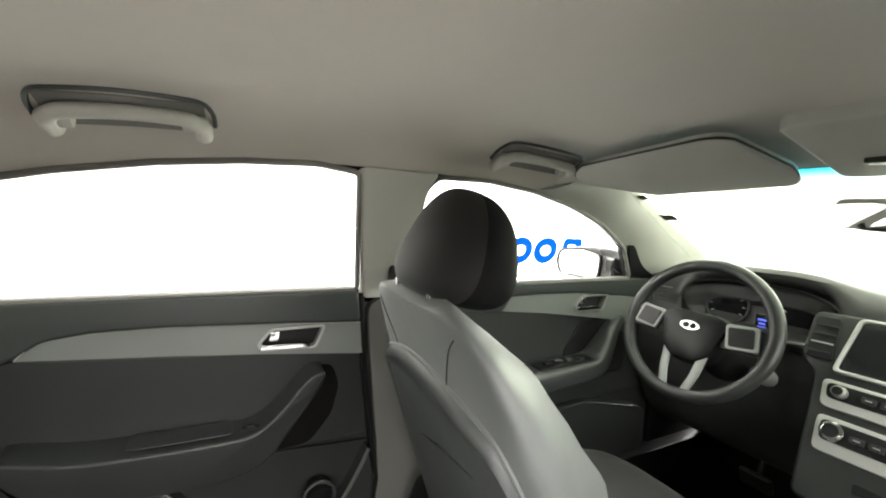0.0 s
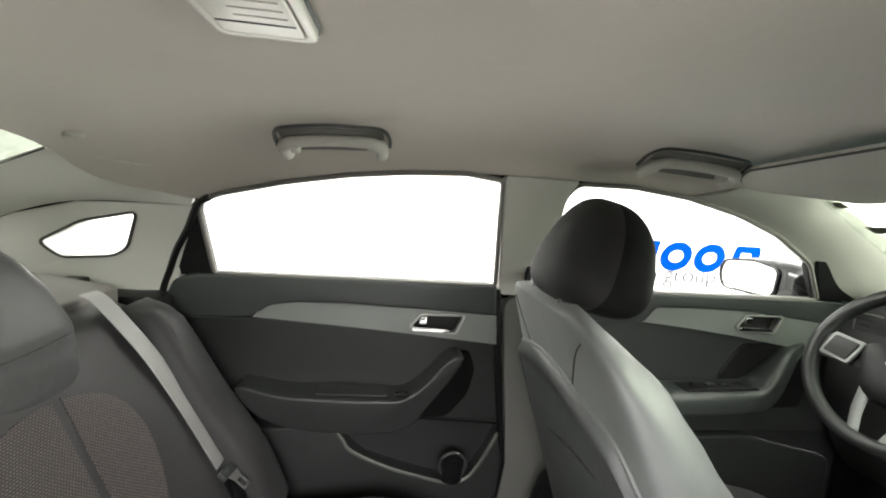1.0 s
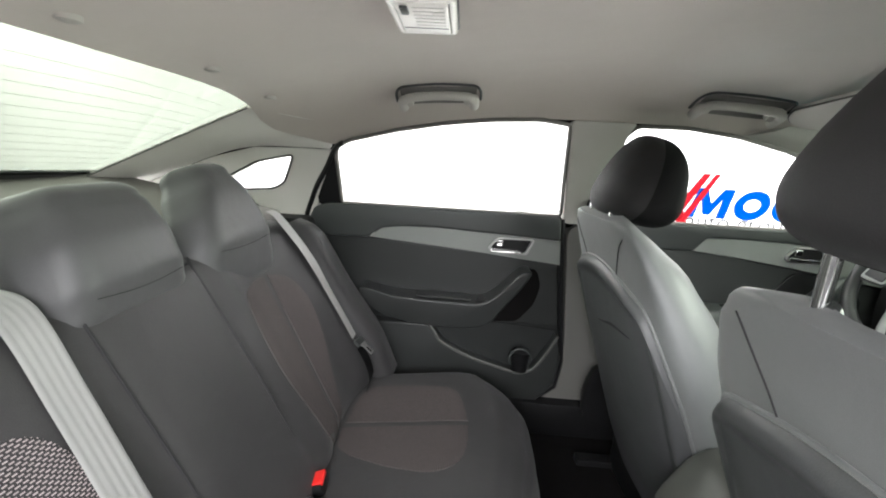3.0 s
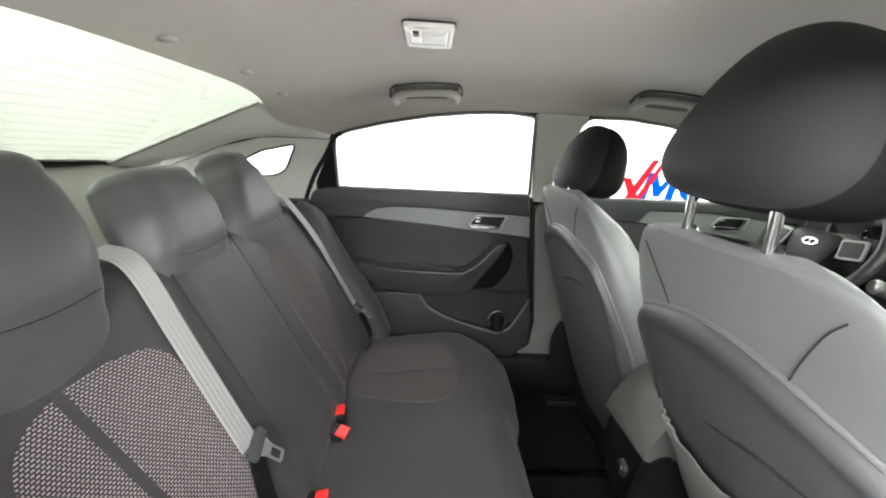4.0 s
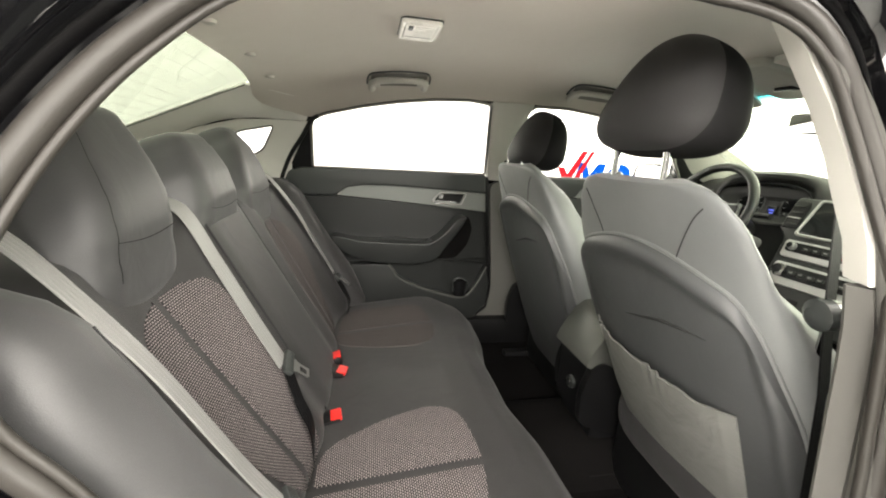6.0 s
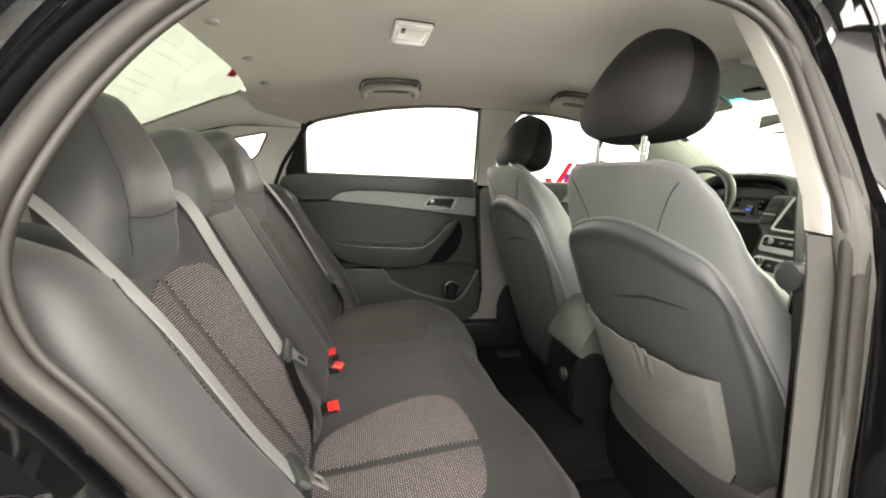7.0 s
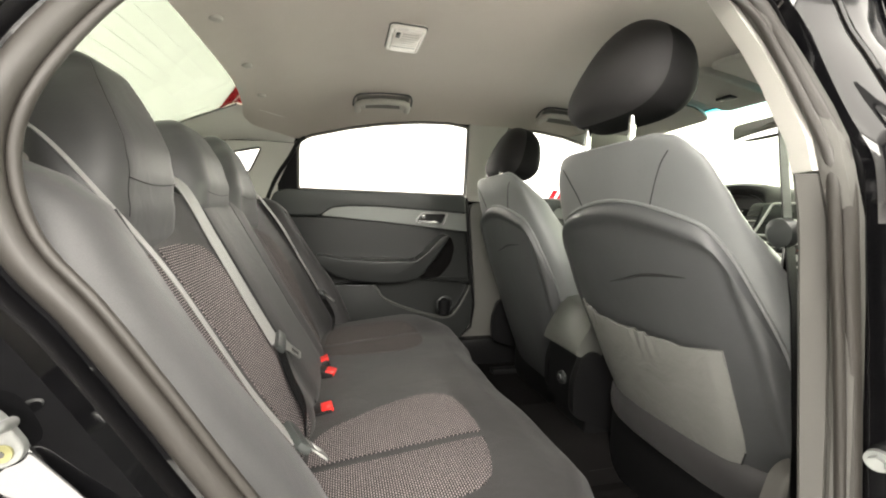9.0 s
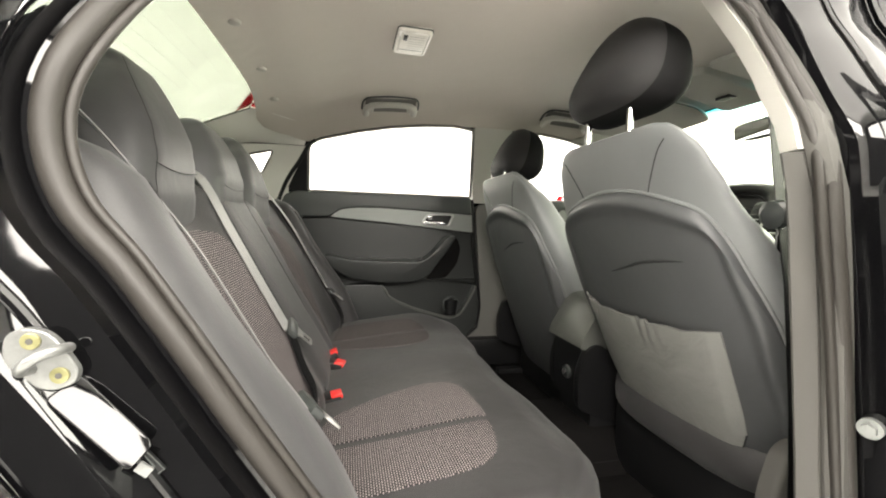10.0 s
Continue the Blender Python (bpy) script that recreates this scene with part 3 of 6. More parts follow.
single("firewall", rbox((1.80, 0, 0.65), (0.05, 1.42, 0.80), 0.01), BLACK, (1.8, 0, 0.25), "black bulkhead behind the pedals", "bulkhead", kind="structure")
single("seat_bulkhead", rbox((-0.72, 0, 0.62), (0.05, 1.40, 0.80), 0.01), BLACK, (-0.72, 0, 0.22), "black bulkhead behind the rear seat", "bulkhead", kind="structure")

# ---- right side of the body, round the open rear doorway ----
DOORWAY = [(0.378, 0.36), (0.390, 0.45), (0.370, 0.6), (0.340, 0.78), (0.307, 0.95), (0.294, 1.06), (0.306, 1.17), (0.310, 1.25), (0.268, 1.298), (0.16, 1.312), (0.036, 1.304), (-0.0906, 1.294), (-0.2034, 1.2795), (-0.3098, 1.2443), (-0.3733, 1.1841), (-0.4153, 1.1182), (-0.4427, 1.047), (-0.46, 0.9854), (-0.4496, 0.9276), (-0.4133, 0.877), (-0.3703, 0.8091), (-0.322, 0.73), (-0.262, 0.636), (-0.2, 0.54), (-0.13, 0.44), (-0.04, 0.365), (0.08, 0.335), (0.24, 0.33)]
path = spline([(x, 0, z) for x, z in DOORWAY], 140, loop=True)


def outward(i):
    t = path[(i + 1) % 140] - path[i - 1]
    return Vector((t.z, 0, -t.x)).normalized()


def doorway_ring(offset, y_out, y_low=None):
    """The doorway's outline moved outward by offset, at y_out beyond the cabin's side (y_low below the window line)."""
    y_low = y_out if y_low is None else y_low
    ring = []
    for i, p in enumerate(path):
        q = p + outward(i) * offset
        rise = max(p.z, 0.2) - BELT
        lean = 0.303 * (rise + math.sqrt(rise * rise + 0.0009))
        f = min(1.0, max(0.0, (p.z - 0.93) / 0.20))
        f = f * f * (3 - 2 * f)
        ring.append(Vector((q.x, lean - 0.698 - y_low - (y_out - y_low) * f, q.z)))
    return ring


jamb = loft([doorway_ring(*row) for row in ((0.008, 0.004), (0.030, 0.008), (0.034, 0.022), (0.038, 0.036), (0.056, 0.052, 0.0425), (0.068, 0.060, 0.0465), (0.076, 0.066, 0.062), (0.084, 0.069, 0.068), (0.112, 0.074), (0.118, 0.088), (0.126, 0.094), (0.138, 0.112, 0.100), (0.150, 0.128, 0.106), (0.165, 0.138, 0.112), (0.180, 0.136, 0.110))], cap=False)
single("door_frame_right", thick(jamb, 0.002), PAINT, (0, -0.75, 0.3), "glossy black painted door frame of the open rear door", "door frame", kind="structure", sharp=50)
seal = thing("door_seal", (0, -0.7, 0.33), "ribbed grey rubber seal round the open doorway", "door seal", kind="structure")
part("seal_lip", tube(doorway_ring(0.003, 0.001), 0.0042, 10, loop=True), RUBBER, seal)
flange = doorway_ring(-0.002, 0.004)
top = next(i for i, p in enumerate(flange) if p.z > 1.2 and p.x < 0.06)
flange = flange[3:top]
part("seal_flange", tube(flange, [min(0.006, 0.001 + 0.002 * i, 0.001 + 0.001 * (len(flange) - 1 - i)) for i in range(len(flange))], 10), RUBBER, seal)
part("seal_bulb", tube(doorway_ring(0.0165, 0.004), 0.0105, 14, loop=True), RUBBER, seal)
b_right = thing("pillar_middle_right", (0.34, -0.7, 0.4), "pale grey middle pillar trim beside the open doorway", "pillar trim", kind="structure")


def pillar_lean(z):
    return 0.606 * max(0.0, z - BELT)


def pillar_cover(rows):
    """Trim from its edge in the cabin to its fold: rows of (z, x and y of the edge, x and y of the fold)."""
    rings = []
    for z, xe, ye, xf, yf in rows:
        ye, yf = ye + pillar_lean(z), yf + pillar_lean(z)
        rings.append([Vector(p) for p in ((xe + 0.10, ye + 0.006, z), (xe + 0.010, ye + 0.006, z), (xe + 0.002, ye + 0.004, z), (xe, ye, z), (xf - 0.001, yf + 0.002, z), (xf + 0.001, yf, z), (xf + 0.014, yf - 0.001, z), (xf + 0.10, yf - 0.001, z))])
    return loft(rings)


def pillar_edge(rows):
    """The narrow flank of the trim, from its fold out to the seal."""
    rings = []
    for z, xf, yf in rows:
        yf += pillar_lean(z)
        rings.append([Vector(p) for p in ((xf + 0.004, yf - 0.0014, z), (xf + 0.003, yf - 0.006, z), (xf + 0.008, yf - 0.016, z), (xf + 0.013, yf - 0.021, z), (xf + 0.03, yf - 0.021, z), (xf + 0.03, yf - 0.0014, z))])
    return loft(rings)


UPPER = [(1.325, 0.312, -0.656, 0.298, -0.688), (1.27, 0.315, -0.656, 0.306, -0.688), (1.20, 0.320, -0.656, 0.310, -0.688), (1.14, 0.316, -0.656, 0.305, -0.688), (1.10, 0.307, -0.656, 0.299, -0.688), (1.055, 0.300, -0.656, 0.287, -0.688), (1.016, 0.297, -0.656, 0.283, -0.688)]
LOWER = [(1.013, 0.276, -0.672, 0.286, -0.688), (0.965, 0.290, -0.672, 0.306, -0.688), (0.92, 0.298, -0.672, 0.315, -0.688), (0.86, 0.306, -0.672, 0.325, -0.688), (0.78, 0.318, -0.672, 0.337, -0.688), (0.70, 0.329, -0.672, 0.347, -0.688), (0.60, 0.343, -0.672, 0.358, -0.688), (0.48, 0.356, -0.672, 0.376, -0.688), (0.36, 0.350, -0.672, 0.366, -0.688), (0.27, 0.310, -0.672, 0.34, -0.688)]
part("upper_trim", pillar_cover(UPPER), PILLAR, b_right)
part("lower_trim", pillar_cover(LOWER), PILLAR_LOW, b_right, "grey lower cover")
part("flank", pillar_edge([(z, xf, yf) for z, xe, ye, xf, yf in UPPER + LOWER[1:]]), PILLAR_LOW, b_right, "brownish grey flank beside the seal")

part("edge_ridge", tube(doorway_ring(0.064, 0.058, 0.046), 0.0042, 8, loop=True), PAINT, seal, "glossy black pressed ridge")
part("outer_ridge", tube(doorway_ring(0.114, 0.080), 0.005, 8, loop=True), PAINT, seal, "glossy black pressed ridge")
# striker on the rear edge of the doorway
striker = thing("door_striker", (-0.455, -0.75, 0.79), "zinc door striker loop on a plate with two yellow screws", "door striker")
strike_at = lambda u, v, d: Vector((-0.455, -0.760, 0.811)) + Vector((0.50, 0.10, -0.85)) * u + Vector((0.85, 0.10, 0.50)) * v + Vector((0, 1, 0)) * d
part("plate", slab(rounded([(-0.023, 0.002), (-0.022, 0.012), (-0.013, 0.0205), (-0.002, 0.022), (0.020, 0.020), (0.0265, 0.013), (0.024, 0.001), (0.017, -0.005), (0.003, -0.0115), (-0.014, -0.006)], 0.006), strike_at, 0.005, 0.0015), STEEL, striker)
part("loop_bar", tube(spline([strike_at(0.004, 0.000, 0.0), strike_at(0.003, 0.002, -0.010), strike_at(0.001, 0.010, -0.017), strike_at(0.000, 0.020, -0.017), strike_at(0.002, 0.026, -0.010), strike_at(0.003, 0.024, 0.001)], 24), 0.0036, 10), STEEL, striker)
for u, v in ((-0.012, 0.0105), (0.0165, 0.0100)):
    part("screw", tube([strike_at(u, v, 0.001), strike_at(u, v, -0.0008), strike_at(u, v, -0.0012)], [0.0056, 0.0056, 0.0048], 16), BRASS, striker)
    part("socket", tube([strike_at(u, v, 0.0), strike_at(u, v, -0.0016)], 0.0022, 6), PILLAR_LOW, striker)
# Added plate, tilted so the paint mirrors the right-hand lamp as a white glint.
low = Vector((0.440, -0.80, 0.385)).normalized()
run = Vector((0.058, 0.0, -0.050)).normalized()
wide = low.cross(run).normalized()
single("glint_plate_right", slab(rounded([(-0.032, -0.006), (-0.029, 0.0165), (0.040, 0.0065), (0.040, -0.0145)], 0.006, 5), lambda u, v, d: Vector((-0.418, -0.758, 0.770)) + run * u + wide * v - low * (d + 0.4 * u * u + 1.0 * v * v), 0.003, 0.0012), PAINT, (-0.418, -0.758, 0.770), "added glossy plate tilted to mirror light below the striker", "body step", kind="structure")
plate = thing("frame_label", (-0.394, -0.745, 0.73), "narrow black label with a thin silver border and pale print", "label")
label_at = lambda u, v, d: Vector((-0.4035, -0.7445, 0.7425)) + Vector((0.61, 0, -0.79)) * u + Vector((0.79, 0, 0.61)) * v + Vector((0, 1, 0)) * d
part("backing", slab(rounded([(-0.029, -0.0052), (-0.029, 0.0052), (0.029, 0.0052), (0.029, -0.0052)], 0.001), label_at, 0.002), BLACK, plate)
part("border", slab([(-0.029, -0.0052), (-0.029, 0.0052), (0.029, 0.0052), (0.029, -0.0052)], lambda u, v, d: label_at(u, v, d - 0.0008), 0.0006, holes=[[(-0.0282, -0.0044), (-0.0282, 0.0044), (0.0282, 0.0044), (0.0282, -0.0044)]]), PLASTIC_MID, plate)
part("print", slab([(-0.022, -0.0022), (-0.022, 0.0022), (0.023, 0.0022), (0.023, -0.0022)], lambda u, v, d: label_at(u, v, d - 0.0006), 0.0004), PLASTIC_MID, plate, "pale line of print")
single("label_tag", rbox((-0.389, -0.7598, 0.7325), (0.010, 0.002, 0.008), 0.0006, turned("Y", 40)), STEEL, (-0.389, -0.7598, 0.7325), "small silver sticker on the black door frame", "sticker")
bolt = thing("hinge_bolt", (0.386, -0.722, 0.665), "zinc bolt head on the black middle pillar", "bolt")
part("washer", tube([(0.393, -0.720, 0.672), (0.382, -0.7235, 0.672)], 0.0125, 16), SILVER, bolt)
part("bolt_head", tube([(0.382, -0.7235, 0.672), (0.373, -0.7265, 0.672)], 0.0080, 6), SILVER, bolt)

# outer skin behind and before the doorway, and the closed front door on the right
single("rear_quarter_right", thick(grid(lambda u, v: (-0.60 - 0.9 * u, -0.79 + 0.06 * u * u + 0.25 * max(0, v - 0.55) ** 1.2, 0.25 + 1.0 * v - 0.08 * u), 12, 12), Vector((0, 0.02, 0))), PAINT, (-1, -0.78, 0.25), "glossy black rear wing of the car", "car wing", kind="structure")
front_r = thing("front_door_right", (0.9, -0.75, 0.3), "closed black front door with a grey inner panel", "car door")
part("outer_skin", thick(grid(lambda u, v: (0.53 + 0.95 * u, -0.79 - 0.02 * math.sin(math.pi * v), 0.28 + 0.74 * v), 8, 10), Vector((0, 0.02, 0))), PAINT, front_r)
part("inner_panel", slab(rounded([(0.46, 0.36), (0.44, 1.03), (1.40, 1.04), (1.40, 0.36)], 0.03), on_right(0.0), 0.05, 0.01), PLASTIC, front_r)
FRONT_WIN = [(0.407, 1.060), (0.40, 1.20), (0.398, 1.285), (0.42, 1.312), (0.55, 1.314), (0.69, 1.300), (0.85, 1.268), (0.99, 1.225), (1.14, 1.156), (1.265, 1.043), (0.70, 1.04), (0.43, 1.038)]


def window_frame(outline, side, inset, width, depth):
    """A bar along a window's outline, on the leaning side plane."""
    pts = [side(inset)(u, v, 0) for u, v in outline]
    return tube(pts, width, 8, loop=True)


part("window_frame", window_frame(rounded(FRONT_WIN, 0.02), on_right, -0.004, 0.012, 0.02), BLACK, front_r)
part("pane", slab(FRONT_WIN, on_right(-0.014), 0.004), GLASS, front_r)

# outer body on the left, and the sills
REAR_WIN = [(0.289, 1.040), (0.262, 1.20), (0.246, 1.306), (0.164, 1.315), (0.036, 1.308), (-0.093, 1.293), (-0.226, 1.269), (-0.365, 1.235), (-0.405, 1.216), (-0.414, 1.19), (-0.419, 1.10), (-0.423, 1.038)]


def grown(outline, f):
    """An outline made larger about its middle."""
    cx, cy = sum(p[0] for p in outline) / len(outline), sum(p[1] for p in outline) / len(outline)
    return [(cx + (u - cx) * f, cy + (v - cy) * f) for u, v in outline]


single("body_side_left", slab([(-1.2, 1.0), (-1.2, 1.10), (-0.85, 1.22), (-0.45, 1.31), (0.0, 1.37), (0.5, 1.375), (0.75, 1.345), (1.0, 1.27), (1.25, 1.15), (1.5, 1.0)], on_left(-0.020), 0.012, holes=[grown(REAR_WIN, 1.03), grown(FRONT_WIN, 1.03), grown(QUARTER, 1.1)]), PAINT, (0.2, 0.75, 1.0), "glossy black window frames of the car's left side", "car body", kind="structure")
single("sill_left", rbox((0.5, 0.735, 0.29), (2.66, 0.13, 0.19), 0.03), BLACK, (0.5, 0.735, 0.2), "black plastic door sill", "door sill", kind="structure")
single("sill_right", rbox((0.5, -0.735, 0.255), (2.66, 0.13, 0.12), 0.03), BLACK, (0.5, -0.735, 0.2), "black plastic door sill", "door sill", kind="structure")
for sgn, side_name in ((1, "left"), (-1, "right")):
    single("cowl_side_" + side_name, rbox((1.64, sgn * 0.75, 0.62), (0.36, 0.06, 0.80), 0.01), BLACK, (1.64, sgn * 0.75, 0.22), "black footwell side panel", "footwell panel", kind="structure")
    single("rear_wheel_house_" + side_name, rbox((-0.76, sgn * 0.70, 0.60), (0.50, 0.10, 0.78), 0.03), BLACK, (-0.76, sgn * 0.70, 0.2), "black panel beside the rear seat", "side panel", kind="structure")
single("boot_lid", thick(grid(lambda u, v: (-1.10 - 0.5 * u, -0.66 + 1.32 * v, 1.085 - 0.06 * u - 0.02 * (2 * v - 1) ** 4), 8, 12), Vector((0, 0, -0.02))), PAINT, (-1.3, 0, 1.0), "glossy black boot lid", "boot lid", kind="structure")

# the rear door, swung wide open
swing = Matrix.Translation((0.46, -0.80, 0)) @ Matrix.Rotation(radians(68), 4, "Z")
open_door = thing("rear_door_right", (0.46, -0.80, 0.36), "open rear door with dark grey inner panel", "car door")


def on_open(u, v, d):
    """The open door's inner face: u back from its hinge, v up, d outward."""
    return swing @ Vector((-u, -d + 0.606 * max(0.0, v - BELT), v))


part("inner_panel", slab(rounded([(0.02, 0.40), (0.02, 1.03), (0.80, 1.03), (0.80, 0.86), (0.58, 0.45)], 0.03), on_open, 0.09, 0.012), PLASTIC, open_door)
part("trim_strip", slab(rounded([(0.03, 0.88), (0.03, 0.955), (0.60, 0.975), (0.66, 0.935)], 0.01), lambda u, v, d: on_open(u, v, d - 0.01), 0.012, 0.003), SILVER, open_door, "satin silver trim strip")
part("armrest", slab(rounded([(0.10, 0.68), (0.10, 0.80), (0.62, 0.77), (0.62, 0.70)], 0.03), lambda u, v, d: on_open(u, v, d - 0.06), 0.07, 0.02), PLASTIC_MID, open_door)
OPEN_WIN = [(0.04, 1.06), (0.07, 1.30), (0.20, 1.31), (0.45, 1.28), (0.68, 1.21), (0.72, 1.06)]
part("window_frame", slab([(0.0, 1.03), (0.03, 1.335), (0.22, 1.345), (0.47, 1.315), (0.73, 1.23), (0.80, 1.03)], on_open, 0.03, 0.004, holes=[OPEN_WIN]), PAINT, open_door, "glossy black window frame")
part("pane", slab(OPEN_WIN, lambda u, v, d: on_open(u, v, d + 0.012), 0.004), GLASS, open_door)
part("hinge", join(rbox(swing @ Vector((0.0, 0.0, 0.55)), (0.05, 0.05, 0.06), 0.008), rbox(swing @ Vector((0.0, 0.0, 0.90)), (0.05, 0.05, 0.06), 0.008)), BLACK, open_door)

# ---- left doors ----
def bezel_hole(x0, z0):
    return rounded([(x0 + 0.010, z0 + 0.001), (x0 + 0.033, z0 + 0.031), (x0 + 0.143, z0 + 0.032), (x0 + 0.124, z0 - 0.013), (x0 + 0.018, z0 - 0.010)], 0.008)


def handle_set(door, x0, z0):
    """An inner door handle in its bezel; x0, z0: the bezel's rear lower corner."""
    lo = [(x0, z0), (x0 + 0.03, z0 + 0.035), (x0 + 0.152, z0 + 0.036), (x0 + 0.130, z0 - 0.018), (x0 + 0.012, z0 - 0.014)]
    inner = [(x0 + 0.008, z0), (x0 + 0.033, z0 + 0.0305), (x0 + 0.143, z0 + 0.0315), (x0 + 0.125, z0 - 0.0135), (x0 + 0.017, z0 - 0.0105)]
    part("handle_bezel", slab(rounded(lo, 0.010), on_left(0.020), 0.014, 0.002, holes=[rounded(inner, 0.008)]), BRIGHT, door, "bright silver handle surround")
    part("handle_cup", slab(rounded([(u, v) for u, v in lo], 0.008), on_left(-0.004), 0.004), BLACK, door)
    part("handle_lever", slab(rounded([(x0 + 0.008, z0 - 0.011), (x0 + 0.012, z0 + 0.001), (x0 + 0.100, z0 - 0.002), (x0 + 0.118, z0 - 0.011)], 0.004), on_left(0.026), 0.012, 0.003), CHROME, door, "chrome pull lever")
    part("lock_knob", slab(rounded([(x0 + 0.026, z0 + 0.008), (x0 + 0.030, z0 + 0.027), (x0 + 0.050, z0 + 0.028), (x0 + 0.047, z0 + 0.008)], 0.003), on_left(0.022), 0.010, 0.002), CHROME, door)


def oval(c, a, b, ra, rb, n=16, p=2.6):
    out = []
    for k in range(n):
        t = 2 * math.pi * k / n
        ca, sa = math.cos(t), math.sin(t)
        out.append(Vector(c) + Vector(a) * (ra * math.copysign(abs(ca) ** (2 / p), ca)) + Vector(b) * (rb * math.copysign(abs(sa) ** (2 / p), sa)))
    return out


def arm_bar(rows, n=48):
    """An armrest: rows of (x, y, z, half width, half height)."""
    c = spline([r[:3] for r in rows], n)
    w = spline([(r[3], r[4], 0) for r in rows], n)
    rings = []
    for i in range(n):
        ahead = (c[min(i + 1, n - 1)] - c[max(i - 1, 0)]).normalized()
        side = Vector((0, 1, 0))
        side = (side - ahead * side.dot(ahead)).normalized()
        rings.append(oval(c[i], side, ahead.cross(side), w[i].x, w[i].y * 0.94, 28, 3.8))
    return loft(rings)


rear_l = thing("rear_door_left", (0, 0.75, 0.36), "closed rear door with dark grey panel and silver trim strip", "car door")
part("door_base", slab(rounded([(-0.53, 0.93), (-0.50, 1.032), (0.298, 1.036), (0.306, 0.90), (0.330, 0.70), (0.352, 0.52), (0.335, 0.42), (0.25, 0.36), (-0.25, 0.36), (-0.45, 0.70)], 0.02), lambda u, v, d: Vector((u, 0.738 + d, v)), 0.05, 0.006), PLASTIC, rear_l)
part("upper_pad", slab(rounded([(-0.535, 0.975), (-0.515, 1.020), (-0.47, 1.036), (0.10, 1.039), (0.292, 1.037), (0.299, 0.958), (0.07, 0.968), (-0.10, 0.975), (-0.22, 0.974), (-0.29, 0.963), (-0.335, 0.93), (-0.50, 0.925)], 0.012), on_left(0.018), 0.045, 0.010), PLASTIC_MID, rear_l, "soft grey upper pad")
STRIP = [(-0.327, 0.931), (-0.305, 0.957), (-0.275, 0.972), (-0.20, 0.9765), (-0.094, 0.975), (0.066, 0.968), (0.299, 0.956), (0.307, 0.877), (0.071, 0.900), (-0.091, 0.914)]
part("trim_strip", slab(STRIP, on_left(0.012), 0.012, holes=[bezel_hole(0.064, 0.922)]), SILVER, rear_l, "satin silver trim strip")
part("strip_line", tube([on_left(0.014)(u, v + 0.001, 0) for u, v in STRIP[:7]], 0.0016, 6), BRIGHT, rear_l)
handle_set(rear_l, 0.064, 0.922)
part("mid_insert", slab(rounded([(-0.50, 0.92), (-0.32, 0.925), (0.07, 0.896), (0.307, 0.872), (0.331, 0.66), (0.10, 0.655), (-0.30, 0.66), (-0.43, 0.75)], 0.01), lambda u, v, d: Vector((u, 0.722 + 0.012 * math.sin(math.pi * min(1, max(0, (v - 0.66) / 0.26))) + d, v)), 0.03, 0.004), PLASTIC, rear_l)
ARM = [(-0.345, 0.771), (-0.24, 0.755), (-0.11, 0.749), (0.0, 0.747), (0.06, 0.753), (0.11, 0.787), (0.165, 0.847), (0.190, 0.860), (0.208, 0.853), (0.172, 0.793), (0.119, 0.725), (0.09, 0.686), (0.04, 0.661), (-0.06, 0.654), (-0.19, 0.664), (-0.275, 0.688), (-0.332, 0.732)]
part("armrest", slab([(p.x, p.z) for p in spline([(x, 0, z) for x, z in ARM], 68, loop=True)], lambda u, v, d: Vector((u, 0.632 + 0.10 * max(0.0, u - 0.06) + 0.12 * max(0.0, -0.20 - u) + 0.25 * max(0.0, 0.70 - v) + d * 0.9, v)), 0.10, 0.011), PLASTIC, rear_l, "dark grey armrest sweeping up into a pull handle", sharp=55)
part("armrest_tray", slab(rounded([(-0.16, 0.652), (-0.16, 0.712), (0.02, 0.712), (0.02, 0.652)], 0.012), lambda u, v, d: Vector((u, v, 0.7535 + 0.02 * max(0.0, -u) - d)), 0.003, 0.001), PLASTIC, rear_l, "dark inlay on top of the armrest")
# Black plate on the panel paints the shade of the pull handle's hollow.
part("pull_shade", slab(rounded([(0.09, 0.658), (0.15, 0.74), (0.200, 0.852), (0.236, 0.852), (0.254, 0.80), (0.238, 0.730), (0.185, 0.664)], 0.02), lambda u, v, d: Vector((u, 0.716 + d, v)), 0.008, 0.002), CARPET, rear_l, "black plate painting the shade behind the pull handle")
part("window_switch", join(rbox((0.055, 0.660, 0.756), (0.036, 0.018, 0.006), 0.002), rbox((0.055, 0.660, 0.760), (0.016, 0.010, 0.006), 0.002)), BLACK, rear_l)
part("lower_panel", slab([(-0.33, 0.50), (-0.33, 0.638), (-0.20, 0.641), (-0.115, 0.638), (-0.092, 0.610), (-0.068, 0.577), (-0.03, 0.553), (0.03, 0.530), (0.12, 0.502), (0.185, 0.485), (0.215, 0.484), (0.245, 0.495), (0.268, 0.519), (0.298, 0.570), (0.326, 0.628), (0.345, 0.55), (0.335, 0.45), (0.27, 0.37), (-0.20, 0.37)], lambda u, v, d: Vector((u, 0.692 + d, v)), 0.05, 0.007), PLASTIC, rear_l, "dark lower panel with a map pocket")
# Lip in a paler grey than the panel: its highlight is painted.
part("pocket_edge", tube(spline([(u, 0.690, v) for u, v in ((-0.115, 0.640), (-0.092, 0.612), (-0.068, 0.579), (0.03, 0.532), (0.12, 0.504), (0.185, 0.487), (0.215, 0.486), (0.245, 0.497), (0.268, 0.521), (0.298, 0.572), (0.326, 0.630))], 40), 0.0055, 8), LID, rear_l, "pocket lip in paler grey that paints its lit edge")
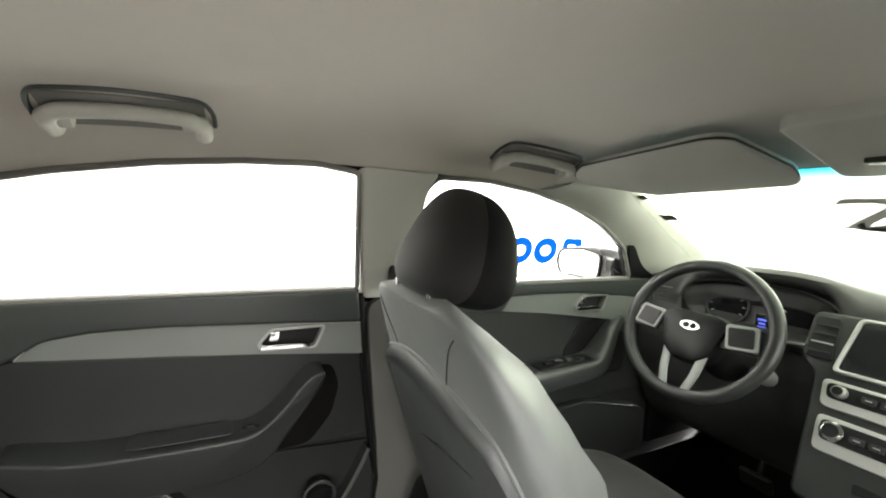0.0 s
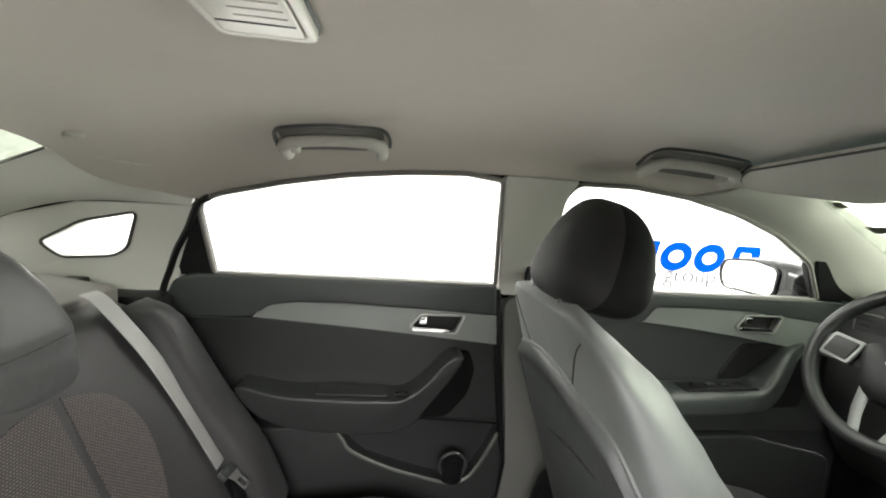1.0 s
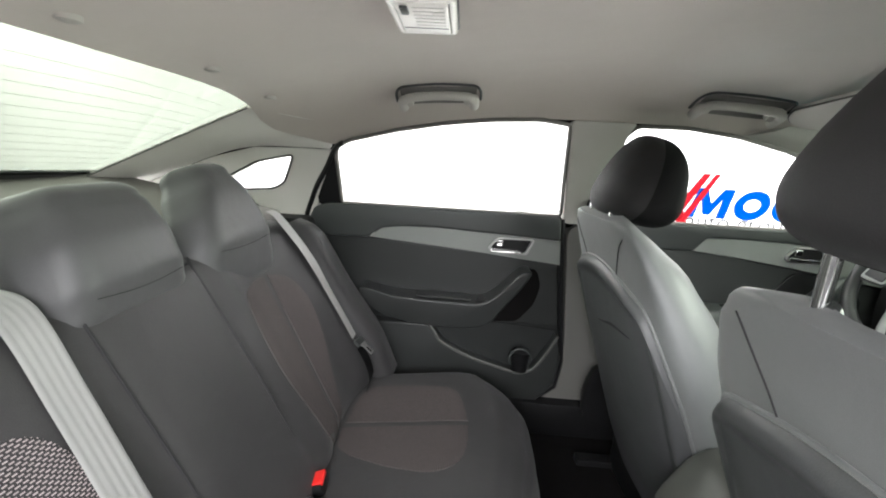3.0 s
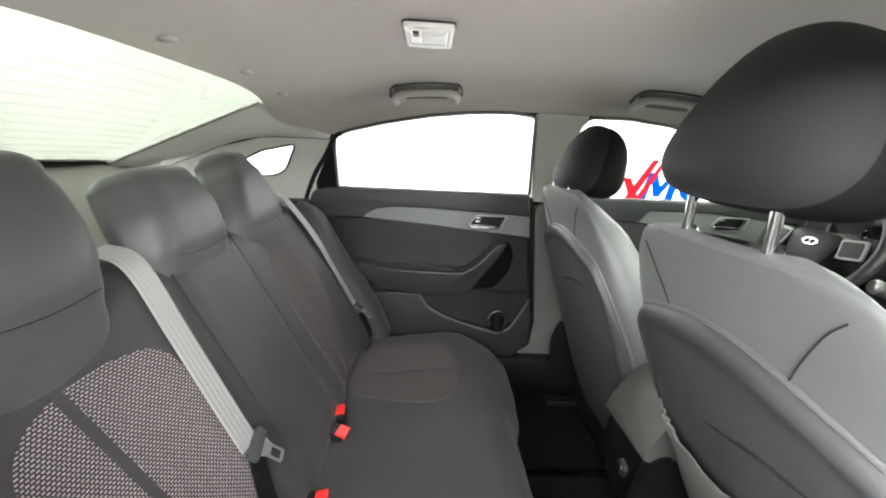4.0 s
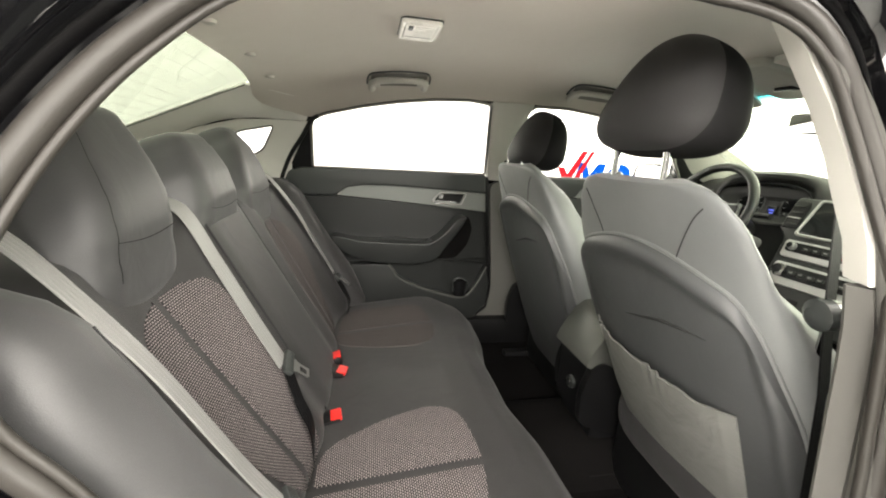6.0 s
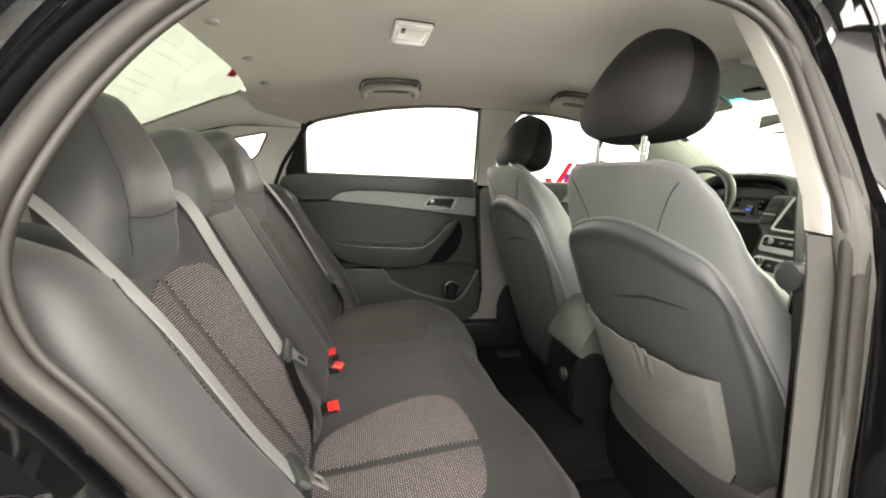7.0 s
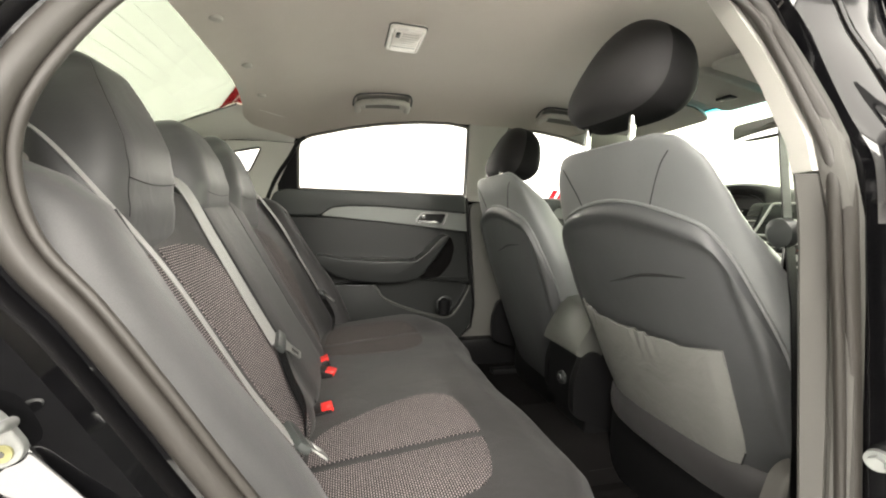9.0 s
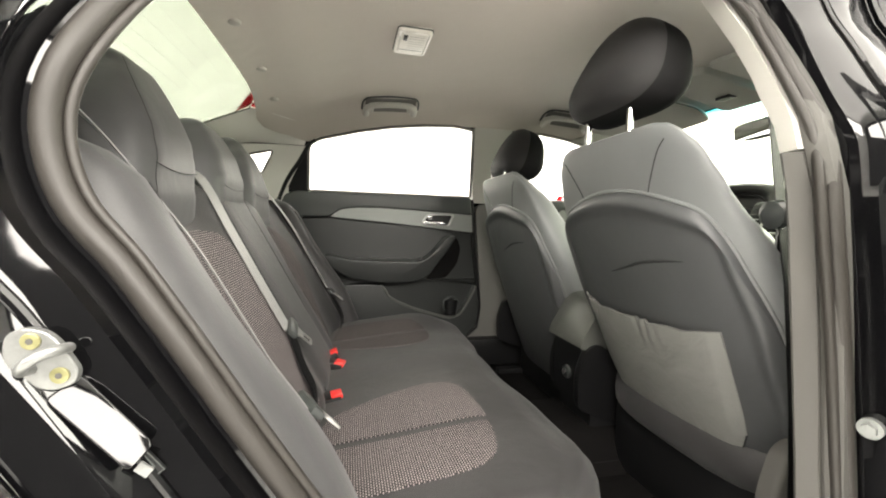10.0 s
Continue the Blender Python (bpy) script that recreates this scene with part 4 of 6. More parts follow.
cup = part("cup_holder", tube([(0.205, 0.705, 0.545), (0.205, 0.690, 0.560), (0.205, 0.69, 0.50)], [0.030, 0.034, 0.030], 20), BLACK, rear_l)
part("cup_rim", tube([(0.205 + 0.036 * math.cos(a), 0.678, 0.545 + 0.036 * math.sin(a)) for a in (2 * math.pi * k / 24 for k in range(24))], 0.0045, 8, loop=True), PLASTIC_MID, rear_l)
part("insert_line", tube([(0.10, 0.718, 0.655), (0.22, 0.719, 0.648), (0.33, 0.720, 0.640)], 0.002, 6), BLACK, rear_l)
part("window_frame", window_frame(rounded(REAR_WIN, 0.012, 3), on_left, 0.005, 0.006, 0.02), PILLAR_MID, rear_l)
part("corner_panel", slab(rounded([(-0.423, 1.030), (-0.419, 1.10), (-0.414, 1.198), (-0.449, 1.150), (-0.490, 1.094), (-0.519, 1.045), (-0.522, 1.030)], 0.004), on_left(0.004), 0.02, 0.002), BLACK, rear_l, "black plastic window corner")
part("corner_seal", tube(spline([on_left(0.010)(u, v, 0) for u, v in ((-0.385, 1.226), (-0.413, 1.207), (-0.449, 1.152), (-0.490, 1.097), (-0.519, 1.048), (-0.543, 0.98), (-0.545, 0.90))], 40), 0.008, 8), BLACK, rear_l)
part("pane", slab(REAR_WIN, on_left(-0.014), 0.004), GLASS, rear_l)
part("door_gap_seal", tube([on_left(0.006)(u, v, 0) for u, v in ((0.300, 1.03), (0.308, 0.90), (0.332, 0.70), (0.354, 0.53), (0.342, 0.43), (0.26, 0.36))], 0.008, 8), BLACK, rear_l)
part("outer_skin", thick(grid(lambda u, v: (-0.50 + 0.85 * u, 0.80 + 0.02 * math.sin(math.pi * v), 0.28 + 0.74 * v), 8, 10), Vector((0, -0.012, 0))), PAINT, rear_l)

front_l = thing("front_door_left", (0.9, 0.75, 0.36), "closed front door with dark grey panel and silver trim strip", "car door")
part("door_base", slab(rounded([(0.44, 0.36), (0.43, 1.034), (1.42, 1.036), (1.48, 0.90), (1.48, 0.36)], 0.02), lambda u, v, d: Vector((u, 0.738 + d, v)), 0.05, 0.006), PLASTIC, front_l)
part("upper_pad", slab(rounded([(0.43, 0.99), (0.43, 1.036), (1.28, 1.041), (1.46, 1.036), (1.46, 0.97), (1.25, 0.979), (1.016, 1.001), (0.87, 1.002), (0.757, 1.0), (0.722, 0.955), (0.43, 0.955)], 0.01), on_left(0.018), 0.045, 0.010), PLASTIC_MID, front_l, "soft grey upper pad")
F_STRIP = [(0.722, 0.956), (0.735, 0.983), (0.760, 0.999), (0.87, 1.001), (1.016, 0.999), (1.251, 0.978), (1.45, 0.955), (1.45, 0.86), (1.274, 0.884), (1.05, 0.919), (0.88, 0.941)]
part("trim_strip", slab(F_STRIP, on_left(0.012), 0.012, holes=[bezel_hole(1.006, 0.955)]), SILVER, front_l, "satin silver trim strip")
handle_set(front_l, 1.006, 0.955)
part("mid_insert", slab(rounded([(0.44, 0.95), (0.72, 0.952), (0.88, 0.937), (1.05, 0.914), (1.45, 0.855), (1.45, 0.62), (0.44, 0.62)], 0.01), lambda u, v, d: Vector((u, 0.724 + d, v)), 0.03, 0.004), PLASTIC, front_l)
part("armrest", arm_bar([(0.55, 0.69, 0.735, 0.04, 0.03), (0.62, 0.680, 0.742, 0.055, 0.036), (0.80, 0.675, 0.748, 0.058, 0.038), (1.00, 0.675, 0.757, 0.056, 0.036), (1.08, 0.678, 0.770, 0.050, 0.034), (1.14, 0.690, 0.820, 0.036, 0.030), (1.19, 0.705, 0.872, 0.026, 0.024), (1.24, 0.720, 0.895, 0.02, 0.018)]), PLASTIC_MID, front_l, "grey armrest sweeping up into a pull handle")
# Flat black plate here too, standing in for a shaded hollow.
part("pull_shade", slab(rounded([(1.02, 0.70), (0.99, 0.80), (1.06, 0.90), (1.20, 0.905), (1.30, 0.82), (1.28, 0.70)], 0.02), lambda u, v, d: Vector((u, 0.718 + d, v)), 0.006, 0.002), BLACK, front_l, "black plate painting the shade behind the pull handle")
panel = part("switch_panel", rbox((0.94, 0.664, 0.789), (0.22, 0.05, 0.008), 0.003, turned("Y", -2)), BLACK, front_l)
for k in range(4):
    part("window_switch", rbox((0.87 + 0.045 * k, 0.660, 0.797), (0.026, 0.016, 0.010), 0.003), CHROME if k else BLACK, panel)
part("lower_panel", slab(rounded([(0.50, 0.37), (0.50, 0.60), (1.10, 0.62), (1.40, 0.55), (1.40, 0.37)], 0.04), lambda u, v, d: Vector((u, 0.70 + d, v)), 0.04, 0.008), PLASTIC, front_l)
part("window_frame", window_frame(rounded(FRONT_WIN, 0.02), on_left, 0.005, 0.006, 0.02), PILLAR_MID, front_l)
part("mirror_corner", slab(rounded([(1.15, 1.165), (1.262, 1.045), (1.44, 1.04), (1.32, 1.12), (1.24, 1.16)], 0.008), on_left(0.010), 0.02, 0.003), BLACK, front_l, "black triangular mirror base cover")
part("pane", slab(FRONT_WIN, on_left(-0.014), 0.004), GLASS, front_l)
part("outer_skin", thick(grid(lambda u, v: (0.37 + 1.15 * u, 0.80 + 0.02 * math.sin(math.pi * v), 0.28 + 0.74 * v), 8, 10), Vector((0, -0.012, 0))), PAINT, front_l)

wing = thing("wing_mirror", (1.36, 0.80, 1.03), "black wing mirror reflecting the white booth", "wing mirror")
part("housing", cushion_block((1.352, 0.962, 1.062), (0.050, 0.158, 0.072), (3.0, 3.0), turned("Z", 4), lambda p: Vector((p.x, p.y, p.z * (1 - 0.14 * p.y / 0.158)))), PAINT, wing)
part("mirror_glass", slab(rounded([(-0.108, -0.058), (-0.115, 0.050), (-0.02, 0.062), (0.098, 0.045), (0.115, -0.005), (0.090, -0.045)], 0.03), lambda u, v, d: Vector((1.298, 0.992, 1.060)) + turned("Z", 4) @ Vector((d, u, v)), 0.005, 0.001), MIRROR, wing)
part("glass_rim", tube([Vector((1.297, 0.992, 1.060)) + turned("Z", 4) @ Vector((0, u, v)) for u, v in rounded([(-0.108, -0.053), (-0.118, 0.048), (-0.02, 0.066), (0.098, 0.051), (0.112, -0.005), (0.088, -0.055)], 0.03)], 0.005, 6, loop=True), BLACK, wing)
part("arm", arm_bar([(1.36, 0.72, 1.055, 0.02, 0.03), (1.39, 0.78, 1.05, 0.02, 0.028), (1.41, 0.84, 1.06, 0.025, 0.03)], 10), BLACK, wing)

# ---- front seats ----
SEAT_DIR = Vector((-0.39, 0, 0.921))  # up along the backrest
SEAT_FWD = Vector((0.921, 0, 0.39))


def back_width(u):
    return curve1([(0.0, 0.245), (0.12, 0.268), (0.30, 0.275), (0.43, 0.258), (0.53, 0.235), (0.60, 0.212), (0.64, 0.182), (0.655, 0.16), (0.661, 0.13)], u)


SEAT_X = {-0.338: 0.0, 0.352: 0.028}  # how far each seat is slid forward


def back_point(y0, u, s, front):
    """A point of the backrest: u metres up, s from -1 to 1 across, on its front or rear face."""
    base = Vector((0.485 + SEAT_X[y0], y0, 0.475)) + SEAT_DIR * u
    if y0 > 0:  # the driver's backrest stands more upright
        base.x -= 0.11 * max(0.0, 0.52 - u)
    w = back_width(u)
    taper = curve1([(0.0, 1.0), (0.43, 1.0), (0.51, 0.88), (0.595, 0.60), (0.660, 0.36)], u)
    side = 0.036 + 0.070 * max(0.0, 0.52 - u) / 0.52
    if front:
        depth = max(min(0.165, 0.062 + 0.60 * max(0.0, 0.5 - u)), side + 0.020) + 0.030 * math.exp(-((abs(s) - 0.72) / 0.22) ** 2)
        d = (side + (depth - side) * math.sqrt(max(0, 1 - abs(s) ** 5))) * taper + 0.03 * (1 - taper)
        if y0 > 0:
            d += 0.045 * math.exp(-((u - 0.51) / 0.10) ** 2) * math.sqrt(max(0, 1 - abs(s) ** 5))
    else:
        d = side * (1 - math.sqrt(max(0, 1 - abs(s) ** 4))) * taper + 0.03 * (1 - taper)
    return base + SEAT_FWD * d + Vector((0, w * s, 0))


def ring_of(y0, u, n=32):
    cross = [math.sin(math.pi / 2 * (-1 + 2 * i / n)) for i in range(n + 1)]
    rear = [back_point(y0, u, s, False) for s in cross]
    front = [back_point(y0, u, -s, True) for s in cross[1:-1]]
    return rear + front


def front_seat(y0, lift, label):
    dx = SEAT_X[y0]
    seat = thing("car_seat", (0.6, y0, 0.26), label, "car seat", "front seats")
    us = [0, 0.03, 0.08, 0.14, 0.2, 0.26, 0.32, 0.38, 0.43, 0.48, 0.52, 0.55, 0.575, 0.595, 0.612, 0.626, 0.638, 0.647, 0.654, 0.659, 0.661]
    part("backrest", loft([ring_of(y0, u) for u in us]), CLOTH_SIDE, seat, "smooth grey backrest cover", sharp=70)

    def shell(u, v):
        s = math.sin(math.pi / 2 * (2 * u - 1))
        top = 0.554 - 0.062 * s * s - 0.26 * abs(s) ** 26
        v = 1 - (1 - v) ** 1.8
        up = -0.15 + v * (top + 0.15)
        p = back_point(y0, max(0, up), s * (0.955 + 0.045 * max(0.0, 1 - max(0.0, up) / 0.22)), False)
        rim = min(top - up, (1 - abs(s)) * 0.27 * 1.3)
        dip = min(1.0, max(0.0, (rim - 0.016) / 0.032))
        return p - SEAT_FWD * (0.001 + 0.019 * (1 - math.exp(-rim / 0.009)) - 0.011 * dip * dip * (3 - 2 * dip)) + SEAT_DIR * min(0, up)
    part("back_shell", thick(grid(shell, 73, 44), SEAT_FWD * 0.012), SHELL, seat, "dark moulded back shell")
    # Paler tube paints the light caught by the shell's rolled edge.
    part("shell_rim_highlight", tube([shell(0, i / 16) for i in range(16)] + [shell(i / 60, 1.0) + SEAT_DIR * 0.002 for i in range(61)] + [shell(1, i / 16) for i in range(15, -1, -1)], 0.0036, 8), CLOTH_SIDE, seat)
    # Dark tube painting the shade of a shallow dent in the shell.
    crease = [(0.060, 0.374), (0.0, 0.392), (-0.052, 0.408), (-0.11, 0.416), (-0.160, 0.418)]
    part("crease_shade", tube(spline([back_point(y0, up, a / 0.27, False) - SEAT_FWD * 0.0088 for a, up in crease], 20), [0.0006 + 0.0030 * math.sin(math.pi * k / 19) for k in range(20)], 6), THREAD, seat)

    def on_shell(s, up, lift_):
        return back_point(y0, max(0, up), s, False) - SEAT_FWD * (0.0105 + lift_) + SEAT_DIR * min(0, up)
    for sgn in (-1, 1):
        pts = [back_point(y0, u, sgn * s, False) - SEAT_FWD * 0.0008 for u, s in ((0.535, 0.42), (0.565, 0.50), (0.597, 0.61), (0.618, 0.72), (0.632, 0.84))]
        part("seam", tube(spline(pts, 14), 0.0010, 6), THREAD, seat)
    # gathered map pocket
    if y0 < 0:
        def pocket(u, v):
            s = -0.68 + 1.48 * u
            low = -0.055 + 0.10 * abs(2 * u - 1) ** 9 + 0.03 * (1 - u)
            up = low + v * (0.277 + 0.012 * (2 * u - 1) ** 2 - low)
            edge = min(1, min(u, 1 - u) / 0.06)
            belly = math.sin(math.pi * min(1, 0.15 + 0.85 * v) * 0.62) * max(0, math.sin(math.pi * u)) ** 0.6
            rim = max(0, (v - 0.80) / 0.20)
            ruffle = rim * (0.0035 * math.exp(-((u - 0.42) / 0.08) ** 2) * math.sin(88 * u) + 0.005 * math.exp(-((u - 0.90) / 0.07) ** 2) * math.sin(120 * u) + 0.0012 * math.sin(37 * u + 2 * math.sin(7 * u)))
            fold = 0.003 * math.sin(13 * u + 5 * v) * v
            return on_shell(s, up, edge * (0.004 + 0.009 * belly + 0.9 * ruffle + 0.6 * fold)) + Vector((0, 0, (0.0012 * math.sin(31 * u) + 0.0012 * math.sin(83 * u) * math.exp(-((u - 0.42) / 0.08) ** 2)) * v ** 6))
        part("map_pocket", thick(grid(pocket, 90, 26), SEAT_FWD * 0.0015), POCKET, seat, "grey vinyl pocket with a gathered top hem")
        part("hem_band", thick(grid(lambda u, v: pocket(u, 0.86 + 0.14 * v) - SEAT_FWD * 0.0022, 90, 6), SEAT_FWD * 0.0018), POCKET, seat, "folded hem of the pocket")
        part("pocket_hem", tube([pocket(i / 80, 0.992) for i in range(81)], 0.0024, 6), POCKET, seat)
        part("pocket_piping", tube([pocket(i / 80, 0.0) for i in range(81)], 0.0016, 6), THREAD, seat)
    # headrest on two posts
    hz = 1.172 + lift
    tilt = turned("Y", 14)

    def head_warp(p):
        k = (p.z + 0.090) / 0.180
        dome = max(0.0, k - 0.22) / 0.78
        return Vector((p.x * (1.02 - 0.42 * dome ** 1.5) + 0.006 * dome - 0.004 + 0.02 * (p.y / 0.135) ** 2, p.y * (1.02 - 0.40 * dome ** 1.7), p.z + 0.014 * (1 - (p.y / 0.135) ** 2) * k))
    mid = Vector((0.292 + dx * 2.4, y0 + 0.004, hz))

    def head_half(rear):
        bm = cushion_block(mid, (0.072, 0.137, 0.090), (3.8, 2.9), tilt, head_warp, 56, 34)
        bmesh.ops.bisect_plane(bm, geom=[*bm.verts, *bm.edges, *bm.faces], plane_co=mid + tilt @ Vector((-0.010, 0, 0)), plane_no=tilt @ Vector((1, 0, -0.10)), clear_outer=rear, clear_inner=not rear)
        return bm
    head = part("headrest", head_half(False), CLOTH_DARK, seat, "black cloth headrest with a grey rear cover")
    part("rear_cover", head_half(True), CLOTH_REST, head, "charcoal rear cover of the headrest")
    for sgn in (-1, 1):
        part("post", tube([(0.266 + dx, y0 + 0.013 + 0.068 * sgn, 1.075), (0.268 + dx, y0 + 0.013 + 0.068 * sgn, 1.10), (0.268 + dx, y0 + 0.013 + 0.068 * sgn, hz - 0.06)], 0.0065, 12), CHROME, head, "chrome headrest post")
        part("post_guide", tube([Vector((0.264 + dx, y0 + 0.013 + 0.068 * sgn, 1.097)) + Vector((-0.50, 0, 0.866)) * k for k in (-0.008, 0.0, 0.0015)], [0.017, 0.017, 0.013], 24), PLASTIC_MID, seat)
    # cushion and base
    def cushion_warp(p):
        s = abs(p.y) / 0.25
        return Vector((p.x, p.y * (1 - 0.12 * (p.x / 0.27)), p.z + 0.035 * max(0, s - 0.55) * (1 if p.z > 0 else 0) + 0.025 * (p.x / 0.27)))
    part("seat_cushion", cushion_block((0.72 + dx, y0, 0.50), (0.28, 0.25, 0.075), (3.2, 3.6), None, cushion_warp), CLOTH, seat, "charcoal cloth seat cushion")
    part("seat_base", rbox((0.70 + dx, y0, 0.36), (0.46, 0.42, 0.20), 0.03), BLACK, seat)
    for sgn in (-1, 1):
        part("side_cover", slab(rounded([(0.38, 0.40), (0.375, 0.50), (0.40, 0.575), (0.44, 0.59), (0.48, 0.55), (0.60, 0.50), (0.95, 0.47), (0.97, 0.38), (0.50, 0.36)], 0.03), lambda u, v, d: Vector((u + dx + (0.028 if y0 < 0 and sgn < 0 else 0.0), y0 + sgn * (0.268 - d), v - (0.012 if y0 < 0 and sgn < 0 else 0.0))), 0.03, 0.010), PILLAR_LOW if (y0 < 0 and sgn < 0) else BLACK, seat, "rounded plastic hinge cover")
        part("slide_rail", rbox((0.70, y0 + sgn * 0.19, 0.275), (0.62, 0.04, 0.03), 0.006), BLACK, seat)
    return seat


front_seat(-0.338, 0.055, "charcoal passenger seat with raised headrest and grey back pocket")
front_seat(0.352, 0.0, "charcoal driver seat with lowered headrest behind the wheel")

# buckle of the passenger's belt by the pillar: height guide, stalk and webbing
guide = thing("front_belt", (0.40, -0.60, 0.40), "dark front seat belt with a chrome-ended guide arm", "seat belt")
part("webbing", strap([(0.395, -0.545, 1.24), (0.410, -0.564, 1.03), (0.405, -0.580, 0.95), (0.394, -0.609, 0.836), (0.40, -0.625, 0.65), (0.41, -0.635, 0.40)], 0.046, 0.002, (1, 0.4, 0)), WEBBING_DARK, guide)
part("guide_arm", tube([(0.392, -0.587, 0.942), (0.43, -0.595, 0.945), (0.48, -0.615, 0.947)], [0.020, 0.015, 0.015], 14), BRIGHT, guide, "silver guide arm")
part("guide_cap", tube([(0.374, -0.585, 0.939), (0.380, -0.585, 0.940), (0.394, -0.588, 0.942)], [0.012, 0.022, 0.022], 14), PLASTIC_MID, guide)
part("tongue", rbox((0.392, -0.590, 0.895), (0.010, 0.004, 0.055), 0.002), CHROME, guide)

# ---- rear bench ----
BACK_UP = Vector((-0.476, 0, 0.879))
BACK_OUT = Vector((0.879, 0, 0.476))


def bench_back(y, u, lift=0.0):
    """A point on the front of the rear backrest: y across, u metres up from the crease."""
    a = abs(y)
    centre = math.exp(-((y - 0.012) / 0.118) ** 8)
    bulge = 0.012 * math.exp(-((a - 0.36) / 0.11) ** 2) * -1
    rib = 0.012 * math.exp(-((a - 0.20) / 0.05) ** 2) + 0.030 * math.exp(-((a - 0.53) / 0.06) ** 2) * (1 - 0.6 * max(0, (u - 0.35) / 0.25))
    low = -0.022
    top = -0.09 * max(0, (u - 0.50) / 0.09) ** 2.2
    foot = -0.05 * max(0, (0.03 - u) / 0.08) ** 2
    edge = -0.10 * max(0, (a - 0.60) / 0.08) ** 2
    return Vector((-0.280, y, 0.520)) + BACK_UP * u + BACK_OUT * (bulge + rib + low + top + foot + edge + 0.012 * centre + lift)


bench = thing("rear_bench", (-0.2, 0, 0.26), "charcoal cloth rear bench with three head restraints", "car seat")
part("backrest", thick(grid(lambda u, v: bench_back(-0.665 + 1.33 * u, -0.06 + 0.655 * v), 160, 48), BACK_OUT * -0.06), CLOTH, bench, "charcoal cloth backrest", sharp=70)
part("seam", tube(spline([bench_back(-0.108, 0.0, 0.001), bench_back(-0.108, 0.25, 0.001), bench_back(-0.105, 0.50, 0.001), bench_back(-0.098, 0.525, 0.001), bench_back(0.0, 0.530, 0.001), bench_back(0.122, 0.528, 0.001), bench_back(0.131, 0.515, 0.001), bench_back(0.130, 0.25, 0.001), bench_back(0.122, 0.0, 0.001)], 60), 0.0026, 6), THREAD, bench, "dark seam round the folded centre armrest")


def seat_front(y):
    """How far the rear cushion reaches forward: a lobe before each outer place, less in the middle and at the ends."""
    a = abs(y)
    return 0.176 + 0.046 / (1 + math.exp(-(a - 0.20) / 0.035)) - 0.26 * max(0.0, (a - 0.41) / 0.235) ** 2


def bench_seat(x, y, lift=0.0):
    """A point on top of the rear cushion."""
    a = abs(y)
    s = x * 0.198 / seat_front(y) if x > 0 else x
    front = curve1([(-0.02, 0.0), (0.09, 0.005), (0.14, 0.022), (0.175, 0.062), (0.198, 0.16)], s)
    edge = 0.10 * max(0, (a - 0.56) / 0.09) ** 2
    dish = -0.012 * math.exp(-((a - 0.34) / 0.13) ** 2)
    hump = 0.008 * math.exp(-(y / 0.10) ** 2)
    return Vector((x, y, 0.538 + (0.12 if x < 0 else 0.05) * x + dish + hump - front - edge + lift))


def seat_sheet(u, v):
    y = -0.645 + 1.29 * u
    x = -0.34 + (0.34 + seat_front(y)) * v
    return bench_seat(x, y)


part("seat_cushion", thick(grid(seat_sheet, 120, 60), Vector((-0.01, 0, -0.09))), CLOTH, bench, "charcoal cloth seat cushion", sharp=70)
part("cushion_base", rbox((-0.13, 0, 0.36), (0.46, 1.18, 0.20), 0.03), CLOTH, bench)


def halves(outline, cut, gap):
    """Splits an outline in (u, v) along the line u = cut(v), leaving a gap."""
    left = [(min(u, cut(v) - gap), v) for u, v in outline]
    right = [(max(u, cut(v) + gap), v) for u, v in outline]
    return left, right


BACK_PATCH = spline([(-0.464, 0.30, 0), (-0.455, 0.37, 0), (-0.42, 0.412, 0), (-0.355, 0.432, 0), (-0.27, 0.430, 0), (-0.215, 0.395, 0), (-0.195, 0.25, 0), (-0.212, 0.12, 0), (-0.245, 0.0, 0), (-0.340, 0.0, 0), (-0.405, 0.11, 0), (-0.448, 0.21, 0)], 72, loop=True)
SEAT_PATCH = spline([(-0.292, -0.245, 0), (-0.20, -0.190, 0), (-0.12, -0.164, 0), (-0.05, -0.158, 0), (0.004, -0.195, 0), (0.024, -0.300, 0), (0.010, -0.42, 0), (-0.030, -0.485, 0), (-0.14, -0.50, 0), (-0.27, -0.49, 0), (-0.300, -0.37, 0)], 72, loop=True)
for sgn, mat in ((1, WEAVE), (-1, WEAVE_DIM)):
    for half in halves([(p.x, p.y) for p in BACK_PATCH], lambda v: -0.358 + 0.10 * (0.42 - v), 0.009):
        part("woven_panel", patch([(sgn * y, u) for y, u in half], lambda y, u, d: bench_back(y, u, d), 0.002), mat, bench, "woven seat panel with pale stitches" if sgn > 0 else "woven seat panel with dimmed stitches", sharp=70)
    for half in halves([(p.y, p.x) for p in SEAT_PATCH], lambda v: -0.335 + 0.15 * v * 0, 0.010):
        part("woven_panel", patch([(sgn * y, x) for y, x in half], lambda y, x, d: bench_seat(x, y, d), 0.002), WEAVE_DIM if sgn < 0 else WEAVE, bench, "woven seat panel with pale stitches" if sgn > 0 else "woven seat panel with dimmed stitches", sharp=70)

# head restraints of the bench
def bench_plane(y, u, d):
    """A point before the plane of the backrest."""
    return Vector((-0.280, y, 0.520)) + BACK_UP * u + BACK_OUT * d


